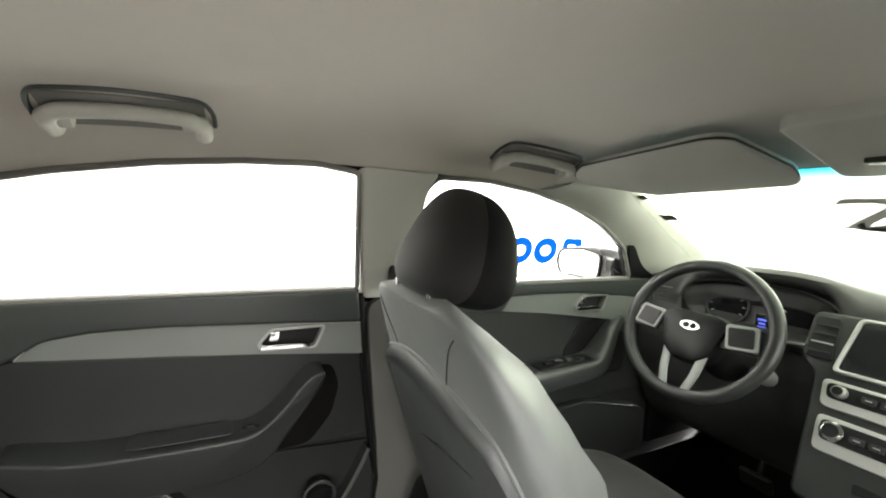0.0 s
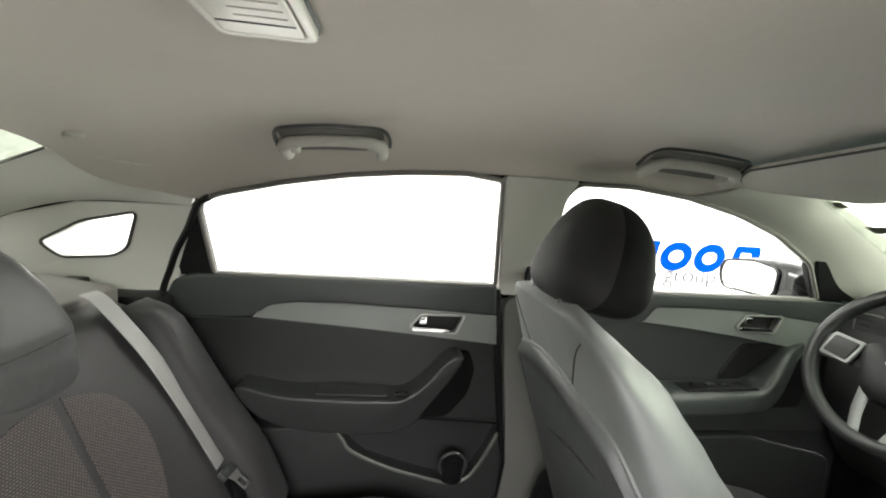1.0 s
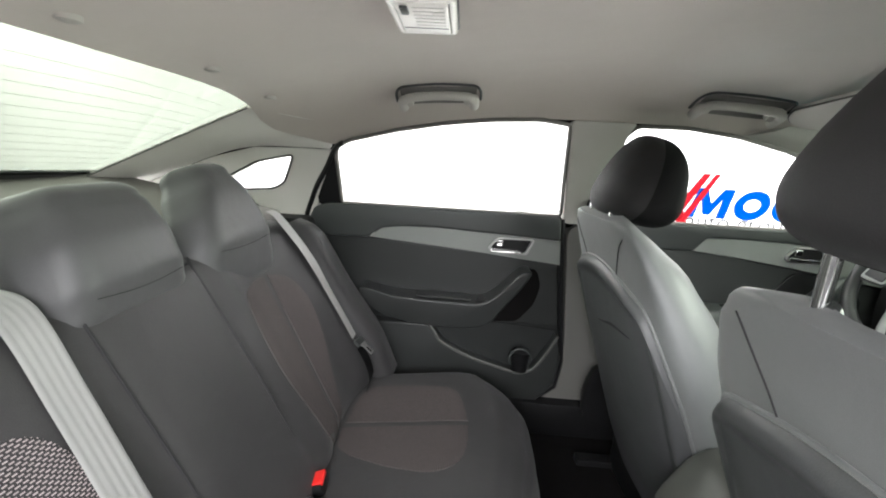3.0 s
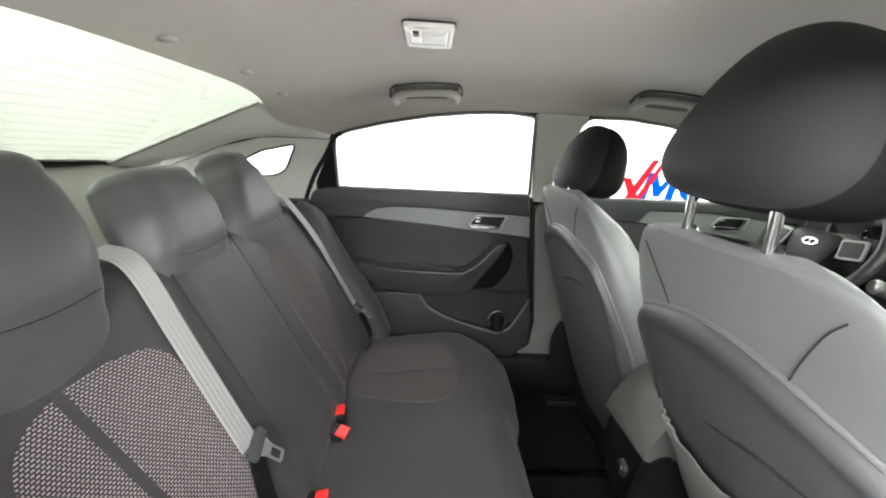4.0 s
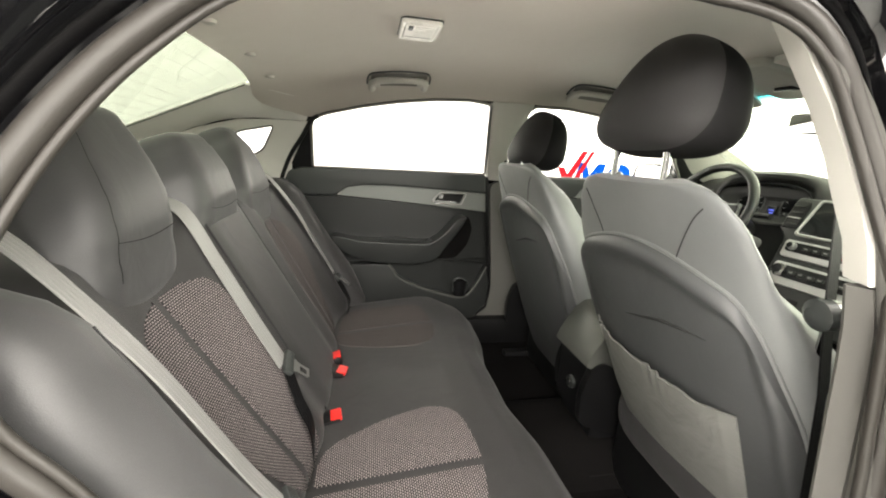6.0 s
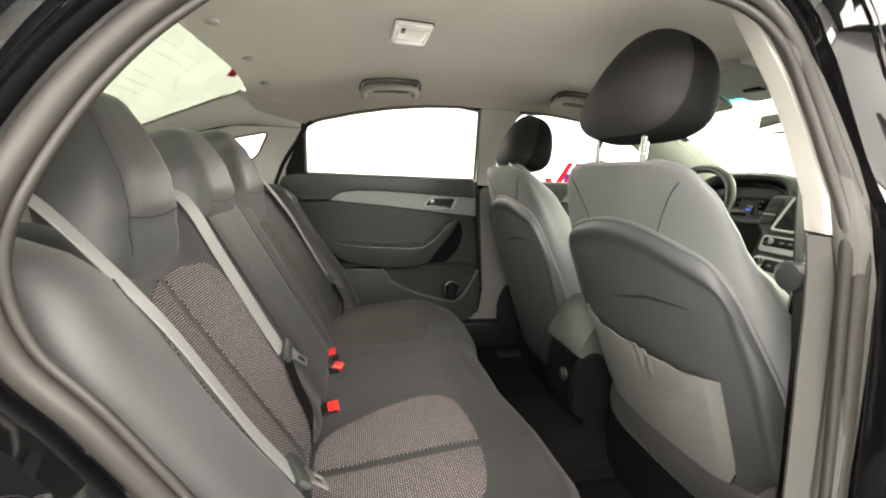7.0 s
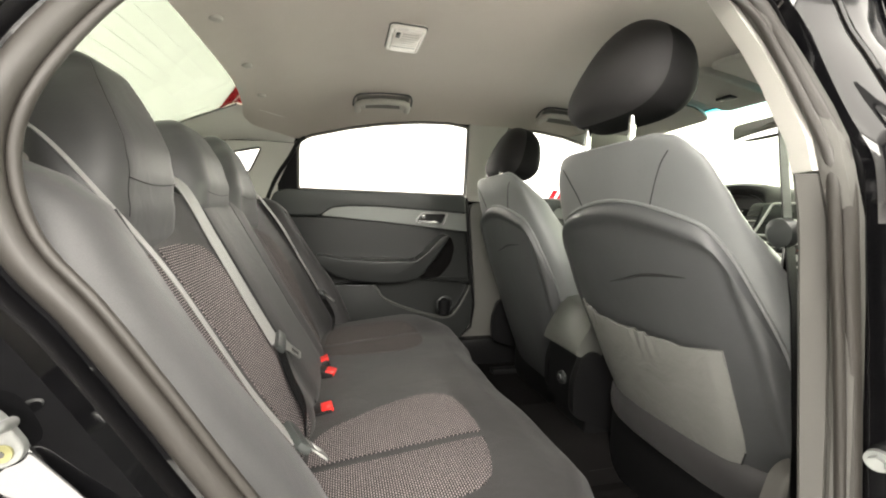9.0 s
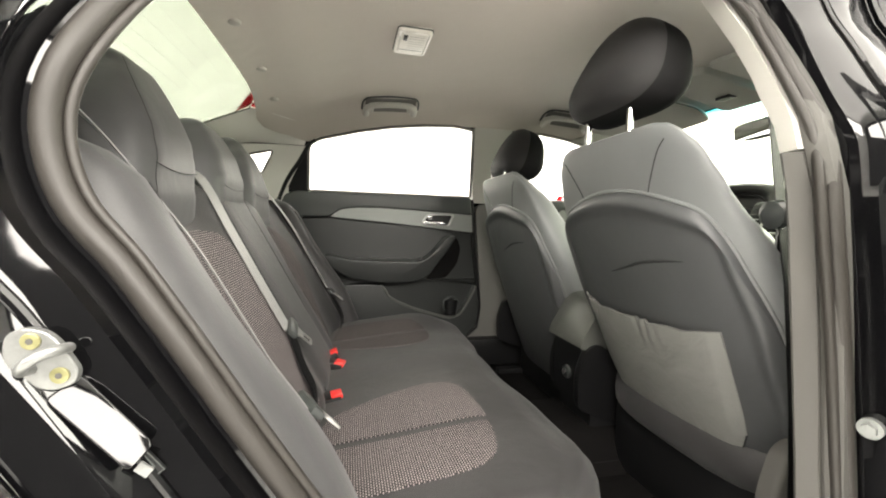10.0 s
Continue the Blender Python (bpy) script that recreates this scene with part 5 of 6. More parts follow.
def rear_rest(table, top, piped=()):
    """A head restraint grown out of the backrest: rows of (u, y from, y to, depth of its face), closed at the height top."""
    def section(u, ya, yb, face, back, chamfer):
        base = Vector((-0.280, 0, 0.520)) + BACK_UP * u
        mid = face * 0.25 + back * 0.75
        outline = rounded([(ya + 0.004, back), (ya, mid), (ya + chamfer, face), (yb - chamfer, face), (yb, mid), (yb - 0.004, back)], 0.042, 6)
        return [base + BACK_OUT * d + Vector((0, y, 0)) for y, d in outline]
    rings = []
    us = [table[0][0] + (top - 0.030 - table[0][0]) * k / 20 for k in range(21)]
    for u in us:
        ya, yb, face = [curve1([(row[0], row[i]) for row in table], u) for i in (1, 2, 3)]
        rings.append(section(u, ya, yb, face, -0.06, 0.040))
    ya, yb, face = [curve1([(row[0], row[i]) for row in table], us[-1]) for i in (1, 2, 3)]
    for k in range(1, 10):
        a = math.pi / 2 * k / 9
        inset = 0.040 * (1 - math.cos(a))
        rings.append(section(us[-1] + 0.032 * math.sin(a), ya + inset, yb - inset, face - inset * 0.75, -0.06 + inset * 0.6, 0.040 - 0.010 * k / 9))
    rest = part("head_restraint", loft(rings), CLOTH_BOLSTER, bench, "charcoal cloth head restraint", sharp=75)
    for side in piped:
        seam = []
        for u in us[3:]:
            ya, yb, face = [curve1([(row[0], row[i]) for row in table], u) for i in (1, 2, 3)]
            y = ya + 0.050 if side > 0 else yb - 0.050
            seam.append(Vector((-0.280, y, 0.520)) + BACK_UP * u + BACK_OUT * (face + 0.0003))
        part("seam", tube(seam, 0.0004, 6), CLOTH_DARK, rest)
    # Lower seam, also drawn as the shadow line under the restraint's overhang.
    ya, yb, face = [curve1([(row[0], row[i]) for row in table], 0.524) for i in (1, 2, 3)]
    low = [bench_plane(ya + 0.05 + (yb - ya - 0.10) * k / 12, 0.524 - 0.006 * math.sin(math.pi * k / 12), face + 0.0002 - 0.0028 * math.sin(math.pi * k / 12)) for k in range(13)]
    part("seam", tube(low, 0.0005, 6), CLOTH_DARK, rest)
    return rest


rear_rest([(0.440, -0.476, -0.228, -0.034), (0.50, -0.474, -0.224, 0.000), (0.54, -0.470, -0.216, 0.021), (0.58, -0.464, -0.205, 0.032), (0.62, -0.454, -0.198, 0.034), (0.66, -0.440, -0.197, 0.034), (0.69, -0.424, -0.200, 0.033), (0.712, -0.405, -0.210, 0.026)], 0.722, (1,))
rear_rest([(0.440, 0.140, 0.462, -0.034), (0.50, 0.142, 0.460, -0.004), (0.54, 0.146, 0.456, 0.018), (0.60, 0.158, 0.440, 0.030), (0.65, 0.185, 0.420, 0.034), (0.69, 0.215, 0.402, 0.026), (0.715, 0.23, 0.390, 0.012)], 0.722)
rear_rest([(0.470, -0.140, 0.130, -0.030), (0.51, -0.140, 0.130, 0.0), (0.545, -0.140, 0.130, 0.020), (0.60, -0.137, 0.128, 0.031), (0.65, -0.126, 0.116, 0.031), (0.685, -0.108, 0.098, 0.020)], 0.692)

# side bolsters beside the doors
for sgn in (-1, 1):
    rows = []
    for k in range(17):
        u = -0.04 + 0.575 * k / 16
        w = 0.044 if u < 0.4 else 0.044 - 0.02 * (u - 0.4) / 0.14
        d = 0.050 + 0.020 * math.exp(-((u - 0.10) / 0.14) ** 2) - (0.05 * max(0, (u - 0.45) / 0.09) ** 2)
        c = Vector((-0.280, 0, 0.520)) + BACK_UP * u
        rows.append(oval(Vector((c.x, sgn * 0.612, c.z)) + BACK_OUT * (d - 0.062), (0, 1, 0), BACK_OUT, w + 0.018, 0.062, 20, 2.8))
    # The far bolster takes the darker cloth, painting the shade on that side.
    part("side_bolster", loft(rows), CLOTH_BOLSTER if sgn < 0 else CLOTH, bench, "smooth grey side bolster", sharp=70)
    part("seam", tube([Vector((-0.280, sgn * 0.582, 0.520)) + BACK_UP * (0.02 * k) + BACK_OUT * (0.045 + 0.020 * math.exp(-((0.02 * k - 0.10) / 0.14) ** 2)) for k in range(24)], 0.0012, 6), THREAD, bench)

# seat belts and buckles of the bench
def rear_belt(rows, side, tongue_at, ahead, label, mat):
    belt = thing("seat_belt", rows[-1], label, "seat belt", "rear seat belts")
    part("webbing", strap(spline(rows, 30), 0.047, 0.0022, side), mat, belt)
    t = Vector(tongue_at)
    ahead = Vector(ahead).normalized()
    side_v = Vector(side)
    side_v = (side_v - ahead * side_v.dot(ahead)).normalized()
    up = ahead.cross(side_v)
    m = Matrix((ahead, side_v, up)).transposed()
    part("tongue_grip", rbox(t, (0.022, 0.060, 0.012), 0.005, m), PLASTIC_MID, belt)
    part("tongue", slab(rounded([(0.010, -0.018), (0.010, 0.018), (0.024, 0.012), (0.054, 0.012), (0.054, -0.012), (0.024, -0.012)], 0.004), lambda u, v, d: t + m @ Vector((u, v, d)), 0.003, 0.0006, holes=[rounded([(0.028, -0.0085), (0.028, 0.0085), (0.049, 0.0085), (0.049, -0.0085)], 0.003)]), BRIGHT, belt, "bright steel buckle tongue")
    return belt


rear_belt([bench_back(-0.170, 0.585, 0.045), bench_back(-0.172, 0.54, 0.02), bench_back(-0.180, 0.42, 0.006), bench_back(-0.192, 0.28, 0.006), bench_back(-0.200, 0.19, 0.008)], (0, 1, 0.15), bench_back(-0.196, 0.185, 0.016), BACK_UP * -1 + Vector((0.35, 0.35, 0)), "grey centre seat belt hanging on the rear backrest", WEBBING)
rear_belt([bench_plane(-0.554, 0.60, -0.006), bench_plane(-0.556, 0.555, 0.016), bench_plane(-0.554, 0.48, 0.030), bench_plane(-0.552, 0.39, 0.042), bench_plane(-0.548, 0.30, 0.044), bench_plane(-0.543, 0.22, 0.044), bench_plane(-0.543, 0.145, 0.052)], (-0.36, 0.93, 0), bench_plane(-0.536, 0.140, 0.056), BACK_UP * -1 + Vector((0.25, 0.35, 0)), "grey seat belt hanging down the backrest beside the open door", WEBBING)
rear_belt([bench_back(0.520, 0.585, 0.07), bench_back(0.520, 0.55, 0.03), bench_back(0.530, 0.42, 0.012), bench_back(0.540, 0.28, 0.008), bench_back(0.538, 0.14, 0.010)], (0, 1, 0), bench_back(0.535, 0.12, 0.018), BACK_UP * -1 + Vector((0.6, -0.2, 0)), "grey seat belt on the rear backrest beside the closed door", WEBBING)
part("lower_webbing", strap(spline([bench_back(-0.200, 0.175, 0.010), bench_back(-0.228, 0.11, 0.009), bench_back(-0.245, 0.05, 0.010), bench_back(-0.250, -0.04, 0.006)], 16), 0.044, 0.002, (0, 1, 0.1)), WEBBING_DARK, bench, "black lower belt webbing")


part("lower_webbing", strap(spline([bench_back(0.535, 0.10, 0.010), bench_back(0.520, 0.05, 0.016), bench_back(0.500, 0.01, 0.020), bench_back(0.492, -0.03, 0.010)], 14), 0.040, 0.002, (0, 1, 0.2)), WEBBING_DARK, bench, "black lower belt webbing")


def buckle(at, lean, roll, label):
    b = thing("belt_buckle", at, label, "belt buckle", "rear belt buckles")
    m = turned("Z", roll) @ turned("Y", lean)
    at = Vector(at)
    part("body", rbox(at, (0.060, 0.046, 0.030), 0.008, m), BLACK, b)
    part("release_button", rbox(at + m @ Vector((0.019, 0, 0.0125)), (0.026, 0.037, 0.010), 0.003, m), RED, b, "red release button")
    part("stalk", strap([at + m @ Vector((-0.02, 0, 0)), at + m @ Vector((-0.06, 0, -0.012))], 0.028, 0.004, m @ Vector((0, 1, 0))), WEBBING_DARK, b)
    return b


buckle((-0.292, -0.137, 0.494), -8, 8, "black belt buckle with red button on the rear cushion")
buckle((-0.292, 0.045, 0.514), 12, -12, "black belt buckle with red button lying tilted on the cushion")
buckle((-0.306, 0.108, 0.513), -20, 6, "black belt buckle with red button at the cushion's crease")

# ---- dashboard, wheel and console ----
dash = thing("dashboard", (1.5, 0, 0.3), "black dashboard with round dials and a silver centre stack", "dashboard")
DASH = [(1.84, 1.02), (1.66, 1.052), (1.52, 1.064), (1.43, 1.062), (1.385, 1.045), (1.365, 1.005), (1.352, 0.93), (1.335, 0.84), (1.35, 0.72), (1.42, 0.58), (1.54, 0.50), (1.80, 0.50)]


def dash_point(u, v):
    y = -0.70 + 1.40 * u
    p = DASH_LINE[min(79, int(round(v * 79)))]
    hood = math.exp(-((y - 0.37) / 0.21) ** 4)
    crown = math.exp(-((p.x - 1.41) / 0.08) ** 2) * (1 if p.z > 0.98 else 0)
    niche = math.exp(-((y - 0.365) / 0.175) ** 8) * math.exp(-((p.z - 0.985) / 0.060) ** 6) * (1 if p.x < 1.40 else 0)
    return Vector((p.x - 0.045 * hood * crown + 0.075 * niche, y, p.z + 0.045 * hood * crown + 0.012 * math.cos(y * 2)))


DASH_LINE = spline([(x, 0, z) for x, z in DASH], 80)
part("dash_body", thick(grid(dash_point, 110, 80), 0.01), DASH_SKIN, dash)
binnacle = part("instrument_hood", thick(loft([oval((x, 0.362, z), (0, 1, 0), (0.20, 0, 0.98), w, h, 44, 2.7) for x, z, w, h in ((1.335, 1.000, 0.196, 0.078), (1.332, 1.000, 0.200, 0.082), (1.345, 0.999, 0.198, 0.080), (1.42, 0.990, 0.180, 0.066))], cap=False), 0.004), BLACK, dash, "black instrument hood")
part("cluster_face", loft([oval((x, 0.362, 0.990), (0, 1, 0), (0.20, 0, 0.98), 0.182, 0.067, 44, 2.7) for x in (1.404, 1.412)]), BLACK, binnacle)
for y, z in ((0.452, 0.994), (0.262, 0.986)):
    part("dial_ring", tube([(1.398 + 0.012 * math.sin(a), y + 0.060 * math.cos(a), z + 0.057 * math.sin(a)) for a in (2 * math.pi * k / 32 for k in range(32))], 0.0030, 8, loop=True), PLASTIC_MID, binnacle)
    part("dial_face", tube([(1.404, y, z), (1.400, y, z)], [0.056, 0.056], 28), SCREEN, binnacle)
    for k in range(9):
        a = math.radians(-30 + 30 * k)
        part("dial_mark", rbox((1.398, y + 0.047 * math.cos(a), z + 0.045 * math.sin(a)), (0.001, 0.009, 0.0022), 0.0004, turned("X", math.degrees(a))), SATIN, binnacle)
part("trip_display", rbox((1.396, 0.352, 0.962), (0.004, 0.036, 0.050), 0.002), SCREEN, binnacle, "small dark trip display")
for k, w in enumerate((0.022, 0.016, 0.022)):
    part("display_line", rbox((1.3930, 0.352, 0.949 + 0.011 * k), (0.001, w, 0.006), 0.0004), BLUE_LIT, binnacle, "blue lit display line")
for y in (0.615,):
    vent = part("air_vent", rbox((1.362, y, 0.990), (0.02, 0.10, 0.062), 0.008), PLASTIC, dash)
    for k in range(3):
        part("vent_slat", rbox((1.351, y, 0.974 + 0.016 * k), (0.006, 0.088, 0.004), 0.001), BLACK, vent)
    part("vent_trim", tube([(1.350, y + 0.052 * a, 0.99 + 0.033 * b) for a, b in ((-1, -1), (-1, 1), (1, 1), (1, -1))], 0.003, 6, loop=True), SILVER, vent)
STACK = turned("Y", 24)


def on_stack(u, v, d):
    """The centre stack's face: u across (to the left), v up, leaning away towards its top."""
    return Vector((1.252, 0, 0.86)) + STACK @ Vector((d, u, v))


stack = part("centre_fascia", slab(rounded([(-0.160, -0.24), (-0.178, 0.04), (-0.215, 0.07), (-0.212, 0.195), (0.212, 0.195), (0.215, 0.07), (0.178, 0.04), (0.160, -0.24)], 0.02), on_stack, 0.10, 0.008), PLASTIC, dash, "dark centre stack")
part("screen_bezel", slab(rounded([(-0.150, 0.052), (-0.128, 0.190), (0.128, 0.190), (0.150, 0.052)], 0.014), lambda u, v, d: on_stack(u, v, d - 0.010), 0.012, 0.003, holes=[rounded([(-0.141, 0.060), (-0.121, 0.183), (0.121, 0.183), (0.141, 0.060)], 0.010)]), SATIN, stack, "thin silver screen surround")
part("screen", slab(rounded([(-0.140, 0.061), (-0.120, 0.182), (0.120, 0.182), (0.140, 0.061)], 0.008), lambda u, v, d: on_stack(u, v, d - 0.006), 0.006, 0.001), SCREEN, stack, "dark display screen")
for y in (0.180, -0.180):
    vent = part("air_vent", slab(rounded([(y - 0.026, 0.075), (y - 0.022, 0.180), (y + 0.024, 0.180), (y + 0.026, 0.075)], 0.008), lambda u, v, d: on_stack(u, v, d - 0.006), 0.008, 0.002), BLACK, stack)
    for k in range(4):
        part("vent_slat", rbox(on_stack(y, 0.092 + 0.022 * k, -0.007), (0.005, 0.042, 0.003), 0.001, STACK), SATIN if k == 1 else PLASTIC, vent)
for v, h, w in ((0.006, 0.036, 0.158), (-0.083, 0.046, 0.150)):
    part("control_plate", slab(rounded([(-w + 0.006, v - h), (-w, v + h * 0.75), (w, v + h * 0.75), (w - 0.006, v - h)], 0.014), lambda u, q, d: on_stack(u, q, d - 0.010), 0.012, 0.003), SATIN, stack, "bright silver control plate")
    part("control_face", slab(rounded([(-w + 0.014, v - h * 0.42), (-w + 0.010, v + h * 0.55), (w - 0.010, v + h * 0.55), (w - 0.014, v - h * 0.42)], 0.012), lambda u, q, d: on_stack(u, q, d - 0.0125), 0.004, 0.001), BLACK, stack)
    for y in (w - 0.036, 0.036 - w):
        r = 0.022 if v < 0 else 0.014
        knob = part("knob", tube([on_stack(y, v + 0.003, -0.012), on_stack(y, v + 0.003, -0.028), on_stack(y, v + 0.003, -0.031)], [r, r * 0.95, r * 0.7], 20), CHROME if v < 0 else SILVER, stack)
        part("knob_face", tube([on_stack(y, v + 0.003, -0.031), on_stack(y, v + 0.003, -0.0325)], r * 0.66, 18), BLACK, knob)
    for k in range(6):
        part("button", rbox(on_stack(-0.075 + 0.030 * k, v + 0.002, -0.015), (0.006, 0.024, 0.013), 0.002, STACK), RED if (v > 0 and k == 1) else PLASTIC, stack)
        part("button_mark", rbox(on_stack(-0.075 + 0.030 * k, v + 0.002, -0.0185), (0.001, 0.011, 0.0022), 0.0003, STACK), SATIN, stack)
part("usb_port", rbox(on_stack(0.04, -0.175, -0.004), (0.006, 0.05, 0.022), 0.003, STACK), BLACK, stack)
for k in range(2):
    part("port_cap", tube([on_stack(-0.02 - 0.04 * k, -0.175, 0.0), on_stack(-0.02 - 0.04 * k, -0.175, -0.008)], 0.012, 14), SILVER, stack)
part("start_button", tube([(1.250, 0.262, 0.852), (1.202, 0.262, 0.868), (1.198, 0.262, 0.869)], [0.022, 0.022, 0.016], 20), BRIGHT, dash, "round silver ignition collar")
part("knee_panel", slab(rounded([(0.15, 0.60), (0.15, 0.90), (0.66, 0.90), (0.66, 0.60)], 0.03), lambda u, v, d: Vector((1.335 + 0.25 * (0.90 - v) + d, u, v)), 0.03, 0.008), BLACK, dash)

wheel = thing("steering_wheel", (1.10, 0.375, 0.80), "dark leather steering wheel with silver spoke trim", "steering wheel")
AX = Vector((-0.915, 0, 0.404))  # towards the driver
UPW = Vector((0.404, 0, 0.915))
LFT = Vector((0, 1, 0))
WC = Vector((1.105, 0.375, 0.966))


def on_wheel(a, b, c=0.0):
    return WC + LFT * a + UPW * b + AX * c


part("rim", tube([on_wheel(0.181 * math.cos(t), 0.181 * math.sin(t) * 0.985) for t in (2 * math.pi * k / 64 for k in range(64))], 0.0165, 14, loop=True), PLASTIC, wheel, "dark grey leather rim")
part("hub", loft([[on_wheel(a * f, b * f - 0.01, c) for a, b in rounded([(-0.088, 0.035), (-0.06, 0.052), (0.06, 0.052), (0.088, 0.035), (0.060, -0.055), (0.03, -0.078), (-0.03, -0.078), (-0.060, -0.055)], 0.03, 3)] for f, c in ((1.05, -0.04), (1.05, -0.005), (0.97, 0.010), (0.80, 0.016), (0.3, 0.018))]), BLACK, wheel, "black airbag hub")
part("badge", slab(ellipse(0, 0.0, 0.026, 0.013), lambda a, b, d: on_wheel(-a, b, 0.021 - d), 0.006, 0.0015, holes=[ellipse(0.009, 0, 0.008, 0.007, n=16), ellipse(-0.009, 0, 0.008, 0.007, n=16)]), CHROME, wheel, "oval chrome badge")
for s in (-1, 1):
    spoke = part("spoke", loft([[on_wheel(s * a, b, c + e) for b, e in ((0.030, 0), (0.030, 0.012), (-0.030, 0.010), (-0.030, 0))] for a, c in ((0.07, -0.01), (0.12, -0.006), (0.17, -0.006))]), BLACK, wheel)
    part("spoke_trim", slab(rounded([(0.078, 0.028), (0.148, 0.036), (0.160, -0.024), (0.092, -0.032)], 0.008), lambda a, b, d: on_wheel(s * a, b, 0.014 - d), 0.008, 0.002), SILVER, spoke, "silver spoke trim")
    part("button_pad", slab(rounded([(0.086, 0.021), (0.141, 0.028), (0.151, -0.017), (0.098, -0.025)], 0.006), lambda a, b, d: on_wheel(s * a, b, 0.0165 - d), 0.005, 0.001), BLACK, spoke)
    part("lower_spoke", loft([oval(on_wheel(s * a, b, c), UPW.lerp(LFT * s, 0.75).normalized(), AX, 0.013, 0.005, 10) for a, b, c in ((0.046, -0.070, 0.0), (0.040, -0.120, 0.0), (0.026, -0.172, 0.0))]), SILVER, wheel, "silver lower spoke")
part("column", tube([on_wheel(0, -0.01, -0.03), on_wheel(0, -0.015, -0.10), on_wheel(0, -0.02, -0.20)], [0.06, 0.065, 0.07], 18), BLACK, wheel, "black column shroud")
for s, mat in ((1, BLACK), (-1, BLACK)):
    part("stalk", tube([on_wheel(s * 0.05, 0.01, -0.07), on_wheel(s * 0.13, 0.025, -0.06), on_wheel(s * 0.21, 0.03, -0.06)], [0.007, 0.008, 0.011], 10), mat, wheel)

console = thing("centre_console", (0.75, 0, 0.3), "dark centre console with armrest box between the front seats", "centre console")


def console_ring(x, w, zt):
    return [Vector((x, a * w, z)) for a, z in ((-1.0, 0.30), (-1.0, zt - 0.03), (-0.85, zt - 0.006), (-0.5, zt), (0.5, zt), (0.85, zt - 0.006), (1.0, zt - 0.03), (1.0, 0.30))]


part("lower_body", loft([console_ring(x, w, z) for x, w, z in ((0.43, 0.085, 0.56), (0.45, 0.092, 0.60), (0.70, 0.10, 0.60), (0.78, 0.11, 0.56), (1.05, 0.125, 0.58), (1.20, 0.13, 0.64), (1.30, 0.13, 0.66))]), BLACK, console)
part("armrest_box", loft([[Vector((x, a * 0.092, z)) for a, z in ((-1, zb), (-1, zt - 0.016), (-0.85, zt), (0.85, zt), (1, zt - 0.016), (1, zb))] for x, zb, zt in ((0.385, 0.575, 0.600), (0.395, 0.570, 0.625), (0.43, 0.57, 0.685), (0.455, 0.57, 0.705), (0.50, 0.58, 0.712), (0.66, 0.59, 0.712), (0.70, 0.60, 0.70))]), LID, console, "grey padded armrest lid sloping at its rear")
part("rear_face", loft([[Vector((x, a * w, z)) for a, z in ((-1, 0.40), (-1, 0.575), (1, 0.575), (1, 0.40))] for x, w in ((0.40, 0.078), (0.425, 0.086), (0.47, 0.088))]), BLACK, console, "black rear face of the console")
port = part("power_socket", tube([(0.402, -0.005, 0.478), (0.392, -0.005, 0.478), (0.390, -0.005, 0.478)], [0.020, 0.019, 0.014], 18), PLASTIC_MID, console, "silver-rimmed power socket")
part("socket_lid", tube([(0.392, -0.005, 0.478), (0.386, -0.005, 0.480)], 0.009, 14), CHROME, port)
part("gear_surround", slab(rounded([(0.86, -0.075), (0.86, 0.075), (1.12, 0.085), (1.12, -0.085)], 0.02), lambda u, v, d: Vector((u, v, 0.585 + 0.25 * (u - 0.95) * (1 if u > 0.95 else 0) - d)), 0.02, 0.004), SILVER, console)
lever = part("gear_lever", tube([(0.985, 0.02, 0.58), (0.98, 0.02, 0.65)], 0.012, 12), CHROME, console)
part("gear_knob", cushion_block((0.978, 0.02, 0.685), (0.030, 0.026, 0.042), (2.4, 2.4), turned("Y", -12), None, 20, 14), PLASTIC_MID, lever)
pedals = thing("pedals", (1.55, 0.36, 0.27), "dark pedals in the driver's footwell", "pedals")
part("brake_pedal", rbox((1.48, 0.36, 0.45), (0.02, 0.09, 0.06), 0.01, turned("Y", -25)), RUBBER, pedals)
part("brake_arm", tube([(1.49, 0.36, 0.46), (1.56, 0.36, 0.60), (1.62, 0.36, 0.70)], 0.010, 8), BLACK, pedals)
part("throttle_pedal", rbox((1.50, 0.23, 0.40), (0.02, 0.05, 0.14), 0.01, turned("Y", -28)), RUBBER, pedals)
part("throttle_arm", tube([(1.51, 0.23, 0.42), (1.58, 0.23, 0.60)], 0.009, 8), BLACK, pedals)
single("floor_mat", slab(rounded([(0.17, -0.60), (0.17, -0.22), (0.50, -0.22), (0.50, -0.60)], 0.03), lambda u, v, d: Vector((u, v, 0.270 - d)), 0.008, 0.003), CARPET, (0.3, -0.4, 0.262), "black carpet mat on the rear floor", "floor mat")
single("floor_mat", slab(rounded([(0.17, 0.22), (0.17, 0.60), (0.50, 0.60), (0.50, 0.22)], 0.03), lambda u, v, d: Vector((u, v, 0.270 - d)), 0.008, 0.003), CARPET, (0.3, 0.4, 0.262), "black carpet mat on the rear floor", "floor mat")

